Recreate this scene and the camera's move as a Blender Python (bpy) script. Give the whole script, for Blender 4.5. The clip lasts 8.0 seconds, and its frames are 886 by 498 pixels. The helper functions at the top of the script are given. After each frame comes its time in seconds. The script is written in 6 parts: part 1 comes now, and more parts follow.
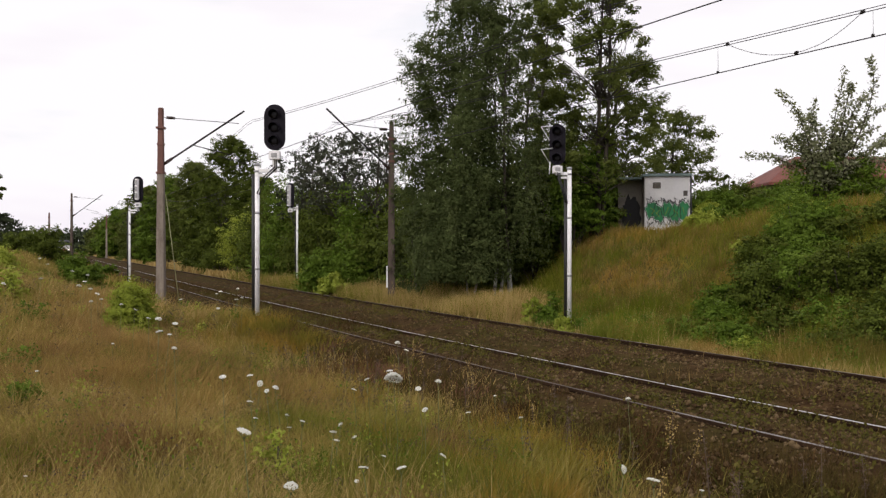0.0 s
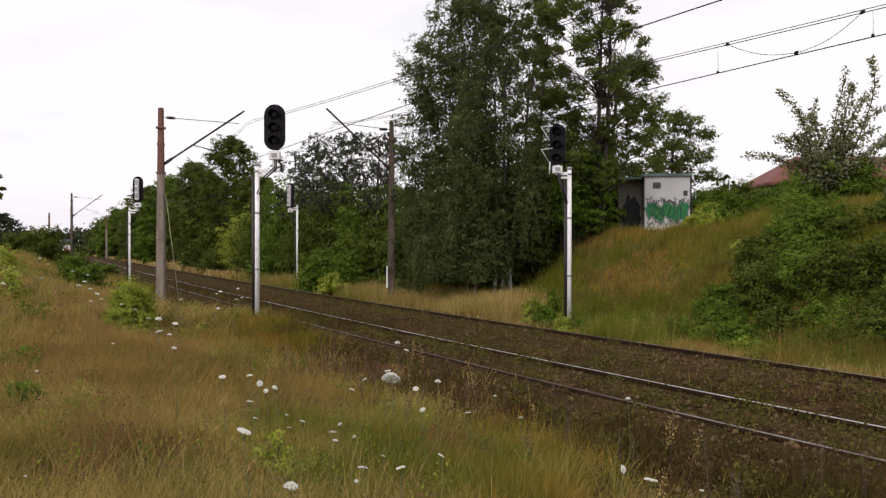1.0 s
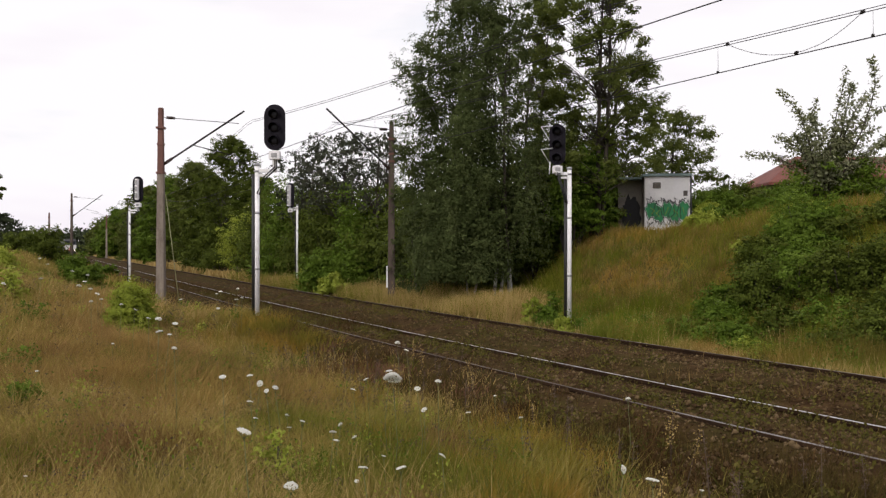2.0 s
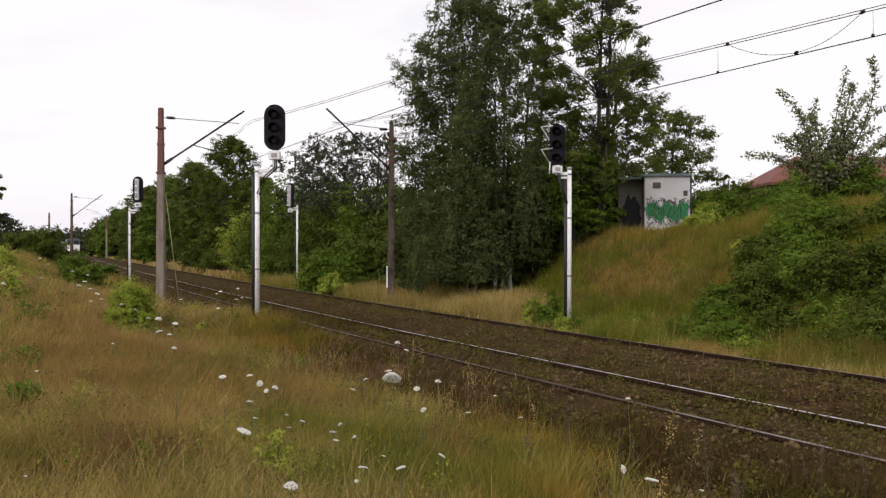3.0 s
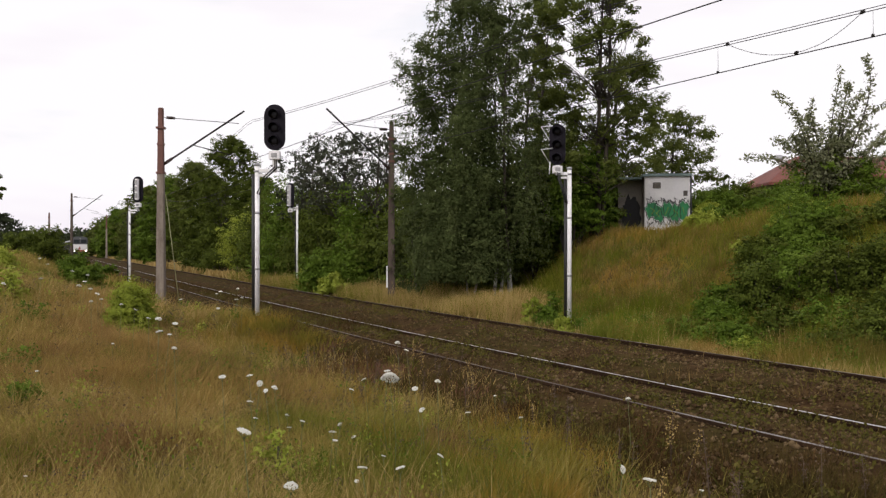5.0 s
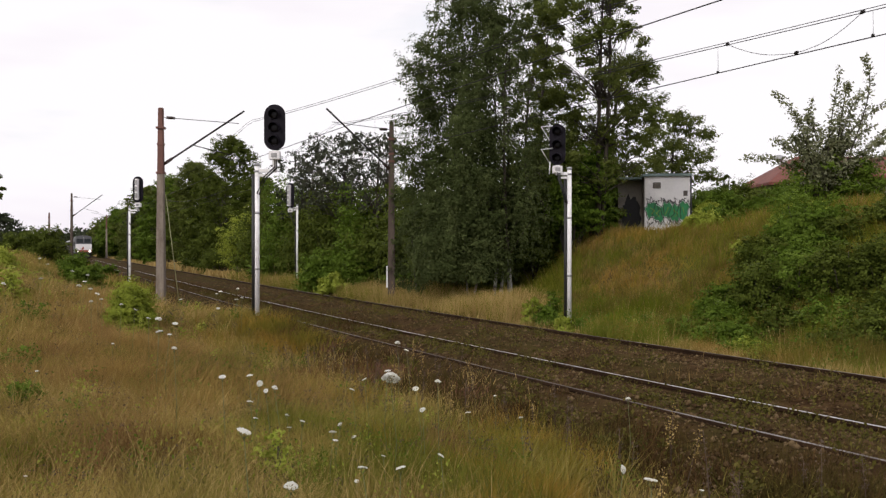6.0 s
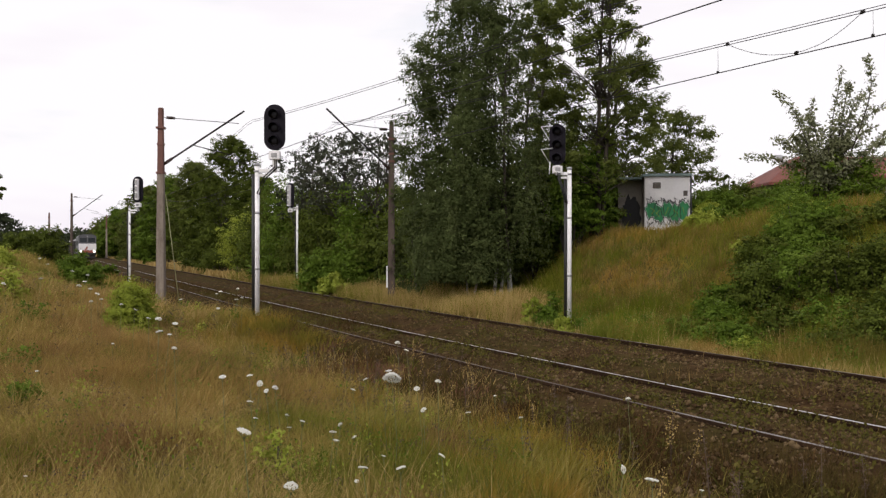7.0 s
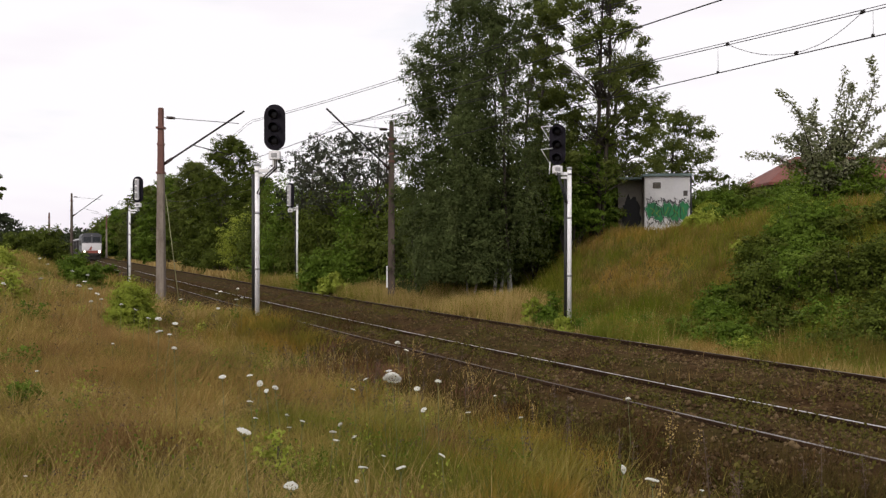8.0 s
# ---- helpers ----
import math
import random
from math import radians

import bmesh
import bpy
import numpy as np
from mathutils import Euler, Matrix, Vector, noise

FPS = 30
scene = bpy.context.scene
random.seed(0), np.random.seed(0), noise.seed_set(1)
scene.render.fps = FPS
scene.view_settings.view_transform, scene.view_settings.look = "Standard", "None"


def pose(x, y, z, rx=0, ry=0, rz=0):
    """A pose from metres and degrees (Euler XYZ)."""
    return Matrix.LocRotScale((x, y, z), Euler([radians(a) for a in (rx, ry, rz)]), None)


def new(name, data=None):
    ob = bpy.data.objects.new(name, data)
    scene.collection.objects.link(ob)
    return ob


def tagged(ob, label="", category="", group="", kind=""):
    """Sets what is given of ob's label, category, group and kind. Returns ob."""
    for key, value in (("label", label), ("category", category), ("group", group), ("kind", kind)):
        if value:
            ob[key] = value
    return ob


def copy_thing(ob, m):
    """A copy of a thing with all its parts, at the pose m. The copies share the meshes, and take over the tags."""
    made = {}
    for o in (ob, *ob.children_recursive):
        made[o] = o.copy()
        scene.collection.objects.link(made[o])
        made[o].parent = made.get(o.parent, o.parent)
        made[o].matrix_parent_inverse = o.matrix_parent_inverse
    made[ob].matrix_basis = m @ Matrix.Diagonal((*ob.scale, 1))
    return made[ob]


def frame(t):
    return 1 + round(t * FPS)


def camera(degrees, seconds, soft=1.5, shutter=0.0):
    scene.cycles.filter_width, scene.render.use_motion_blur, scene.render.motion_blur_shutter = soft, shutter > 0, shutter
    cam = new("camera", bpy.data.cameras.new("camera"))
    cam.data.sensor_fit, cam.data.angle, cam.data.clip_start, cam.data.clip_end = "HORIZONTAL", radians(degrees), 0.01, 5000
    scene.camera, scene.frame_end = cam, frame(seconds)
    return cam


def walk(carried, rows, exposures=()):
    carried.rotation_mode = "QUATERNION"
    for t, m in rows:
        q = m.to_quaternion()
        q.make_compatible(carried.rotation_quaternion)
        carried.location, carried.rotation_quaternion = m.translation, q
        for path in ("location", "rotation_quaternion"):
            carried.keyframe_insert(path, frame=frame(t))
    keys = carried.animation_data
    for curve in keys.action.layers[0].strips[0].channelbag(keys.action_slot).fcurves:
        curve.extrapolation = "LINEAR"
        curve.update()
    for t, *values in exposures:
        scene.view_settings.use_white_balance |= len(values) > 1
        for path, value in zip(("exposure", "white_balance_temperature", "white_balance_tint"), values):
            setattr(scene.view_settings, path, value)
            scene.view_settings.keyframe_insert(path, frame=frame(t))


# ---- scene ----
cam = camera(55.0, 8.0, soft=1.32)
EYE_Z = 2.07  # above the rail heads, which lie at z = 0
walk(cam, [(0.0, pose(0, 0, EYE_Z, 89.92, 0, 0)), (8.0, pose(0, 0, EYE_Z, 89.92, 0, 0))])

# ---- world and light: bright overcast evening ----
SUN_EL, SUN_AZ = radians(38), radians(215)
world = bpy.data.worlds.new("overcast_sky")
scene.world = world
world.use_nodes = True


def nodes_of(tree):
    tree.nodes.clear()

    def add(kind, **values):
        n = tree.nodes.new(kind)
        for key, value in values.items():
            if key in n.inputs.keys():
                n.inputs[key].default_value = value
        return n
    return add, lambda a, b: tree.links.new(a, b)


def sky_world():
    add, link = nodes_of(world.node_tree)
    out, bg = add("ShaderNodeOutputWorld"), add("ShaderNodeBackground", Strength=1.0)
    sky = add("ShaderNodeTexSky")
    sky.sky_type, sky.sun_disc = "NISHITA", False
    sky.sun_elevation, sky.sun_rotation = SUN_EL, SUN_AZ
    gain = add("ShaderNodeVectorMath")
    gain.operation = "SCALE"
    gain.inputs["Scale"].default_value = 0.12
    link(sky.outputs[0], gain.inputs[0])
    co, mp = add("ShaderNodeTexCoord"), add("ShaderNodeMapping")
    mp.inputs["Scale"].default_value = (1.2, 1.2, 5.0)
    link(co.outputs["Generated"], mp.inputs[0])
    ns = add("ShaderNodeTexNoise", Scale=2.2, Detail=5.0, Roughness=0.55)
    link(mp.outputs[0], ns.inputs["Vector"])
    cover = add("ShaderNodeMapRange")
    for key, value in (("From Min", 0.22), ("From Max", 0.42), ("To Min", 0.72), ("To Max", 1.0)):
        cover.inputs[key].default_value = value
    link(ns.outputs["Fac"], cover.inputs["Value"])
    ns2 = add("ShaderNodeTexNoise", Scale=1.4, Detail=4.0)
    link(mp.outputs[0], ns2.inputs["Vector"])
    cloud = add("ShaderNodeValToRGB")
    cloud.color_ramp.elements[0].position, cloud.color_ramp.elements[0].color = 0.36, (0.9, 0.82, 0.91, 1)
    cloud.color_ramp.elements[1].position, cloud.color_ramp.elements[1].color = 0.52, (1.02, 0.99, 1.02, 1)
    link(ns2.outputs["Fac"], cloud.inputs[0])
    mix = add("ShaderNodeMix")
    mix.data_type = "RGBA"
    link(cover.outputs[0], mix.inputs[0])
    link(gain.outputs[0], mix.inputs[6])
    link(cloud.outputs[0], mix.inputs[7])
    link(mix.outputs[2], bg.inputs["Color"])
    link(bg.outputs[0], out.inputs[0])


sky_world()
sun_data = bpy.data.lights.new("sun", "SUN")
sun_data.energy, sun_data.angle, sun_data.color = 1.7, radians(16), (1.0, 0.95, 0.88)
sun = new("sun", sun_data)
sun.matrix_basis = pose(0, 0, 30, 90 - 38, 0, 180 - 215)

# ---- materials ----


def surface(name, colours, scale=4.0, rough=0.8, metal=0.0, bump=0.0, bump_scale=30.0, island=0.0, detail_mix=0.35,
            translucent=0.0, stretch=(1, 1, 1), by_object=False, patches=None, patch_scale=0.3, more=None, spec=0.5):
    """Procedural surface: a ramp of colours over two scales of noise, varied piece by piece, with fine relief.
    patches: a second ramp that takes over in large uneven patches."""
    mat = bpy.data.materials.new(name)
    mat.use_nodes = True
    add, link = nodes_of(mat.node_tree)
    out, bsdf = add("ShaderNodeOutputMaterial"), add("ShaderNodeBsdfPrincipled", Roughness=rough, Metallic=metal)
    bsdf.inputs["Specular IOR Level"].default_value = spec
    geo, co, mp = add("ShaderNodeNewGeometry"), add("ShaderNodeTexCoord"), add("ShaderNodeMapping")
    mp.inputs["Scale"].default_value = stretch
    link(co.outputs["Object"] if by_object else geo.outputs["Position"], mp.inputs[0])
    big = add("ShaderNodeTexNoise", Scale=scale, Detail=4.0)
    fine = add("ShaderNodeTexNoise", Scale=scale * 9, Detail=3.0)
    link(mp.outputs[0], big.inputs["Vector"])
    link(mp.outputs[0], fine.inputs["Vector"])
    blend = add("ShaderNodeMix")
    blend.inputs[0].default_value = detail_mix
    link(big.outputs["Fac"], blend.inputs[2])
    link(fine.outputs["Fac"], blend.inputs[3])
    fac = blend.outputs[0]
    spread = add("ShaderNodeMapRange")
    spread.inputs["From Min"].default_value, spread.inputs["From Max"].default_value = 0.32, 0.68
    link(fac, spread.inputs["Value"])
    fac = spread.outputs[0]
    if island:
        own = add("ShaderNodeMix")
        own.inputs[0].default_value = island
        link(fac, own.inputs[2])
        link(geo.outputs["Random Per Island"], own.inputs[3])
        fac = own.outputs[0]

    def ramp(cols):
        r = add("ShaderNodeValToRGB")
        while len(r.color_ramp.elements) < len(cols):
            r.color_ramp.elements.new(0.5)
        for i, c in enumerate(cols):
            r.color_ramp.elements[i].position = i / max(1, len(cols) - 1)
            r.color_ramp.elements[i].color = (*c, 1)
        link(fac, r.inputs[0])
        return r.outputs[0]
    colour = ramp(colours)
    for k, cols in enumerate((patches, more)):
        if not cols:
            continue
        pn = add("ShaderNodeTexNoise", Scale=patch_scale * (1 + 0.7 * k), Detail=3.0)
        shift = add("ShaderNodeVectorMath")
        shift.inputs[1].default_value = (13.0 * k, 7.0 * k, 3.0)
        link(geo.outputs["Position"], shift.inputs[0])
        link(shift.outputs[0], pn.inputs["Vector"])
        pr = add("ShaderNodeMapRange")
        pr.inputs["From Min"].default_value, pr.inputs["From Max"].default_value = 0.43 + 0.09 * k, 0.57 + 0.09 * k
        link(pn.outputs["Fac"], pr.inputs["Value"])
        pm = add("ShaderNodeMix")
        pm.data_type = "RGBA"
        link(pr.outputs[0], pm.inputs[0])
        link(colour, pm.inputs[6])
        link(ramp(cols), pm.inputs[7])
        colour = pm.outputs[2]
    link(colour, bsdf.inputs["Base Color"])
    if bump:
        b = add("ShaderNodeBump", Strength=bump, Distance=0.02)
        bn = add("ShaderNodeTexNoise", Scale=bump_scale, Detail=5.0)
        link(mp.outputs[0], bn.inputs["Vector"])
        link(bn.outputs["Fac"], b.inputs["Height"])
        link(b.outputs[0], bsdf.inputs["Normal"])
    shader = bsdf.outputs[0]
    if translucent:
        tr, ms = add("ShaderNodeBsdfTranslucent"), add("ShaderNodeMixShader")
        ms.inputs[0].default_value = translucent
        link(colour, tr.inputs["Color"])
        link(shader, ms.inputs[1])
        link(tr.outputs[0], ms.inputs[2])
        shader = ms.outputs[0]
    link(shader, out.inputs[0])
    return mat


def glow(name, colour, strength):
    mat = bpy.data.materials.new(name)
    mat.use_nodes = True
    add, link = nodes_of(mat.node_tree)
    out, em = add("ShaderNodeOutputMaterial"), add("ShaderNodeEmission", Strength=strength)
    em.inputs["Color"].default_value = (*colour, 1)
    link(em.outputs[0], out.inputs[0])
    return mat


M = {
    "earth": surface("earth", [(0.05, 0.033, 0.0112), (0.105, 0.072, 0.024), (0.16, 0.11, 0.036)], 0.8, 1.0, bump=0.6, patches=[(0.05, 0.05, 0.0096), (0.10, 0.095, 0.0192)], patch_scale=0.35, spec=0.05),
    "ballast": surface("ballast", [(0.02, 0.0105, 0.0044), (0.045, 0.025, 0.0104), (0.085, 0.052, 0.0224)], 2.5, 1.0, bump=1.0, bump_scale=14.0, patches=[(0.024, 0.018, 0.0048), (0.055, 0.041, 0.012)], patch_scale=0.7, spec=0.04),
    "stone": surface("stone", [(0.025, 0.014, 0.0064), (0.07, 0.043, 0.0208), (0.17, 0.12, 0.064)], 3.0, 1.0, island=0.75, spec=0.06),
    "rail_rust": surface("rail_rust", [(0.02, 0.011, 0.006), (0.045, 0.025, 0.014)], 3.0, 0.95, bump=0.3, spec=0.1),
    "rail_bright": surface("rail_bright", [(0.34, 0.32, 0.33), (0.8, 0.79, 0.82)], 0.35, 0.48, metal=1.0),
    "rail_dull": surface("rail_dull", [(0.035, 0.024, 0.017), (0.12, 0.1, 0.09)], 1.0, 0.6, metal=0.3, spec=0.2, patches=[(0.1, 0.085, 0.075), (0.3, 0.28, 0.27)], patch_scale=0.16),
    "white_paint": surface("white_paint", [(0.64, 0.62, 0.62), (0.84, 0.82, 0.83), (0.88, 0.86, 0.87)], 5.0, 0.5, bump=0.05),
    "foot_red": surface("foot_red", [(0.12, 0.03, 0.02), (0.2, 0.05, 0.035)], 8.0, 0.6),
    "black_paint": surface("black_paint", [(0.005, 0.004, 0.007), (0.011, 0.008, 0.014)], 5.0, 0.65, spec=0.15),
    "lens_glass": surface("lens_glass", [(0.008, 0.007, 0.009), (0.014, 0.012, 0.014)], 5.0, 0.3, spec=0.2),
    "grey_metal": surface("grey_metal", [(0.28, 0.28, 0.28), (0.42, 0.41, 0.41)], 6.0, 0.5, metal=0.4),
    "cable": surface("cable", [(0.012, 0.011, 0.012), (0.025, 0.022, 0.022)], 6.0, 0.6),
    "wire": surface("wire", [(0.016, 0.014, 0.014), (0.03, 0.026, 0.025)], 6.0, 0.7, spec=0.2),
    "mast_concrete": surface("mast_concrete", [(0.13, 0.10, 0.08), (0.22, 0.18, 0.145), (0.30, 0.25, 0.2)], 1.5, 0.9, bump=0.3, stretch=(3, 3, 0.6)),
    "mast_steel": surface("mast_steel", [(0.1, 0.042, 0.032), (0.18, 0.08, 0.062)], 2.0, 0.8),
    "mast_dark": surface("mast_dark", [(0.05, 0.036, 0.03), (0.085, 0.062, 0.05), (0.12, 0.09, 0.07)], 1.5, 0.9, bump=0.3, stretch=(3, 3, 0.6)),
    "guy_steel": surface("guy_steel", [(0.2, 0.2, 0.1), (0.32, 0.31, 0.16)], 6.0, 0.6),
    "insulator": surface("insulator", [(0.03, 0.018, 0.015), (0.06, 0.035, 0.028)], 6.0, 0.25),
    "birch_bark": surface("birch_bark", [(0.04, 0.036, 0.032), (0.3, 0.29, 0.27), (0.52, 0.5, 0.47)], 2.2, 0.85, bump=0.3, stretch=(1, 1, 3)),
    "bark": surface("bark", [(0.03, 0.024, 0.018), (0.07, 0.055, 0.04)], 5.0, 0.95, bump=0.5, stretch=(3, 3, 0.7)),
    "leaf_birch": surface("leaf_birch", [(0.0391, 0.054, 0.0172), (0.0828, 0.1046, 0.0345), (0.1495, 0.1725, 0.0667)], 1.5, 0.6, island=0.3, translucent=0.42, spec=0.05),
    "leaf_aspen": surface("leaf_aspen", [(0.044, 0.0616, 0.0132), (0.1045, 0.1265, 0.0264), (0.187, 0.209, 0.0528)], 1.5, 0.6, island=0.3, translucent=0.42, spec=0.05),
    "leaf_grey": surface("leaf_grey", [(0.018, 0.022, 0.013), (0.05, 0.057, 0.033), (0.15, 0.155, 0.11)], 2.2, 0.6, island=0.55, translucent=0.25, spec=0.05),
    "leaf_dark": surface("leaf_dark", [(0.0324, 0.0468, 0.0072), (0.0744, 0.096, 0.0144), (0.1344, 0.1656, 0.0288)], 1.5, 0.6, island=0.28, translucent=0.28, spec=0.05),
    "leaf_bush": surface("leaf_bush", [(0.04, 0.068, 0.007), (0.094, 0.147, 0.016), (0.175, 0.235, 0.04)], 1.5, 0.6, island=0.32, translucent=0.32, spec=0.05),
    "leaf_light": surface("leaf_light", [(0.125, 0.1625, 0.0175), (0.2625, 0.3063, 0.0413), (0.4, 0.4375, 0.0938)], 1.5, 0.6, island=0.28, translucent=0.35, spec=0.05),
    "leaf_sapling": surface("leaf_sapling", [(0.1, 0.11, 0.05), (0.2, 0.21, 0.11), (0.38, 0.385, 0.26)], 0.8, 0.6, island=0.75, translucent=0.35, spec=0.05),
    "grass_mix": surface("grass_mix", [(0.17, 0.125, 0.032), (0.32, 0.24, 0.068), (0.47, 0.37, 0.124)], 0.7, 0.8, island=0.5, translucent=0.25, spec=0.08,
                         patches=[(0.07, 0.075, 0.0096), (0.135, 0.138, 0.0192), (0.23, 0.21, 0.04)], more=[(0.1, 0.054, 0.0208), (0.19, 0.105, 0.0416), (0.31, 0.19, 0.084)], patch_scale=0.42),
    "grass_straw": surface("grass_straw", [(0.23, 0.155, 0.0528), (0.41, 0.29, 0.108), (0.57, 0.43, 0.184)], 0.6, 0.8, island=0.65, translucent=0.25, spec=0.08),
    "grass_green": surface("grass_green", [(0.085, 0.1, 0.0072), (0.17, 0.18, 0.016), (0.27, 0.26, 0.04)], 0.6, 0.7, island=0.65, translucent=0.3, spec=0.1),
    "grass_slope": surface("grass_slope", [(0.18, 0.11, 0.026), (0.29, 0.19, 0.05), (0.41, 0.285, 0.088)], 0.5, 0.8, island=0.5, translucent=0.25, spec=0.08,
                           patches=[(0.09, 0.11, 0.0112), (0.15, 0.17, 0.0208), (0.24, 0.22, 0.04)], patch_scale=0.4),
    "weed": surface("weed", [(0.045, 0.042, 0.0088), (0.088, 0.08, 0.016), (0.15, 0.12, 0.032)], 1.0, 0.7, island=0.7, translucent=0.25, spec=0.1),
    "grass_haze": surface("grass_haze", [(0.2, 0.125, 0.036), (0.33, 0.22, 0.068), (0.46, 0.33, 0.116)], 1.3, 0.8, island=0.4, translucent=0.3, spec=0.06, patches=[(0.17, 0.1, 0.036), (0.3, 0.185, 0.068), (0.4, 0.27, 0.104)], patch_scale=0.9),
    "grass_orange": surface("grass_orange", [(0.2, 0.12, 0.02), (0.32, 0.2, 0.0376), (0.45, 0.3, 0.072)], 1.2, 0.8, island=0.45, translucent=0.3, spec=0.06, patches=[(0.13, 0.12, 0.0144), (0.25, 0.21, 0.032)], patch_scale=1.1),
    "grass_rust": surface("grass_rust", [(0.07, 0.036, 0.012), (0.14, 0.078, 0.0256), (0.22, 0.135, 0.048)], 1.3, 0.85, island=0.5, translucent=0.2, spec=0.05),
    "brown_weed": surface("brown_weed", [(0.028, 0.0145, 0.006), (0.072, 0.039, 0.0155), (0.15, 0.09, 0.038)], 1.4, 0.85, island=0.6, translucent=0.2, spec=0.05, patches=[(0.042, 0.034, 0.009), (0.1, 0.075, 0.022)], patch_scale=1.2),
    "ruddy_stalk": surface("ruddy_stalk", [(0.09, 0.04, 0.024), (0.17, 0.085, 0.052), (0.28, 0.17, 0.11)], 1.6, 0.9, island=0.6, spec=0.05),
    "dead_litter": surface("dead_litter", [(0.05, 0.029, 0.0112), (0.12, 0.075, 0.028), (0.25, 0.17, 0.068)], 1.2, 0.9, island=0.7, spec=0.05, patches=[(0.06, 0.052, 0.0104), (0.13, 0.11, 0.024)], patch_scale=0.9),
    "grass_herb": surface("grass_herb", [(0.065, 0.09, 0.0064), (0.145, 0.17, 0.0144), (0.24, 0.245, 0.0336)], 0.8, 0.7, island=0.6, translucent=0.3, spec=0.06, patches=[(0.1, 0.085, 0.016), (0.2, 0.16, 0.036)], patch_scale=0.8),
    "stem": surface("stem", [(0.09, 0.11, 0.035), (0.16, 0.17, 0.06)], 6.0, 0.6, translucent=0.2),
    "petal": surface("petal", [(0.74, 0.74, 0.68), (0.85, 0.845, 0.8), (0.9, 0.895, 0.86)], 20.0, 0.8, island=0.6, translucent=0.4, spec=0.1),
    "dead_stem": surface("dead_stem", [(0.05, 0.03, 0.02), (0.10, 0.065, 0.04)], 6.0, 0.8),
    "plaster": surface("plaster", [(0.6, 0.58, 0.58), (0.74, 0.72, 0.72), (0.8, 0.78, 0.78)], 1.2, 0.9, bump=0.15),
    "felt_roof": surface("felt_roof", [(0.12, 0.17, 0.16), (0.2, 0.26, 0.25)], 2.0, 0.8),
    "spray_green": surface("spray_green", [(0.012, 0.13, 0.04), (0.03, 0.25, 0.09)], 6.0, 0.55),
    "spray_black": surface("spray_black", [(0.007, 0.007, 0.008), (0.016, 0.016, 0.018)], 6.0, 0.6),
    "vent_brown": surface("vent_brown", [(0.06, 0.05, 0.045), (0.1, 0.085, 0.075)], 6.0, 0.7),
    "roof_red": surface("roof_red", [(0.09, 0.026, 0.018), (0.15, 0.043, 0.03), (0.19, 0.06, 0.042)], 1.0, 0.75, bump=0.2),
    "old_wall": surface("old_wall", [(0.16, 0.14, 0.12), (0.28, 0.25, 0.21)], 2.0, 0.9, bump=0.2),
    "window_glass": surface("window_glass", [(0.02, 0.025, 0.03), (0.04, 0.045, 0.05)], 3.0, 0.1),
    "loco_grey": surface("loco_grey", [(0.07, 0.07, 0.08), (0.11, 0.11, 0.12)], 1.0, 0.5),
    "loco_side": surface("loco_side", [(0.07, 0.075, 0.085), (0.11, 0.115, 0.125)], 1.0, 0.5),
    "loco_white": surface("loco_white", [(0.74, 0.72, 0.73), (0.84, 0.82, 0.83)], 1.0, 0.45),
    "loco_red": surface("loco_red", [(0.28, 0.07, 0.05), (0.38, 0.11, 0.08)], 1.0, 0.5),
    "loco_dark": surface("loco_dark", [(0.02, 0.018, 0.018), (0.045, 0.04, 0.038)], 2.0, 0.8),
    "wagon_grey": surface("wagon_grey", [(0.13, 0.125, 0.13), (0.22, 0.21, 0.21)], 1.0, 0.7),
    "far_wood": surface("far_wood", [(0.03, 0.042, 0.022), (0.065, 0.075, 0.042)], 0.3, 0.9, island=0.6, spec=0.05),
}
M["headlight"] = glow("headlight", (1.0, 0.97, 0.9), 3.0)

# ---- mesh helpers ----


def mesh_of(name, verts, faces, mats, smooth=False):
    me = bpy.data.meshes.new(name)
    me.from_pydata(verts, [], faces)
    for m in (mats if isinstance(mats, (list, tuple)) else [mats]):
        me.materials.append(m)
    if smooth:
        me.polygons.foreach_set("use_smooth", [True] * len(me.polygons))
    me.update()
    return me


def quads(name, v, mat, smooth=False):
    """A mesh of loose quads from an array (n, 4, 3), or of strips (n, k, 4, 3) that share their verts pair by pair."""
    v = np.asarray(v, dtype=np.float32)
    me = bpy.data.meshes.new(name)
    n = v.shape[0]
    me.vertices.add(n * 4)
    me.vertices.foreach_set("co", v.reshape(-1))
    me.loops.add(n * 4)
    me.loops.foreach_set("vertex_index", np.arange(n * 4, dtype=np.int32))
    me.polygons.add(n)
    me.polygons.foreach_set("loop_start", np.arange(0, n * 4, 4, dtype=np.int32))
    me.materials.append(mat)
    me.update(calc_edges=True)
    return me


def strips(name, rows, mat):
    """A mesh of bent blades: rows (n, k, 2, 3), k pairs of verts along each blade."""
    rows = np.asarray(rows, dtype=np.float32)
    n, k = rows.shape[:2]
    me = bpy.data.meshes.new(name)
    me.vertices.add(n * k * 2)
    me.vertices.foreach_set("co", rows.reshape(-1))
    base = (np.arange(n) * k * 2)[:, None, None] + (np.arange(k - 1) * 2)[None, :, None] + np.array([0, 1, 3, 2])[None, None, :]
    me.loops.add(n * (k - 1) * 4)
    me.loops.foreach_set("vertex_index", base.reshape(-1).astype(np.int32))
    me.polygons.add(n * (k - 1))
    me.polygons.foreach_set("loop_start", np.arange(0, n * (k - 1) * 4, 4, dtype=np.int32))
    me.materials.append(mat)
    me.update(calc_edges=True)
    return me


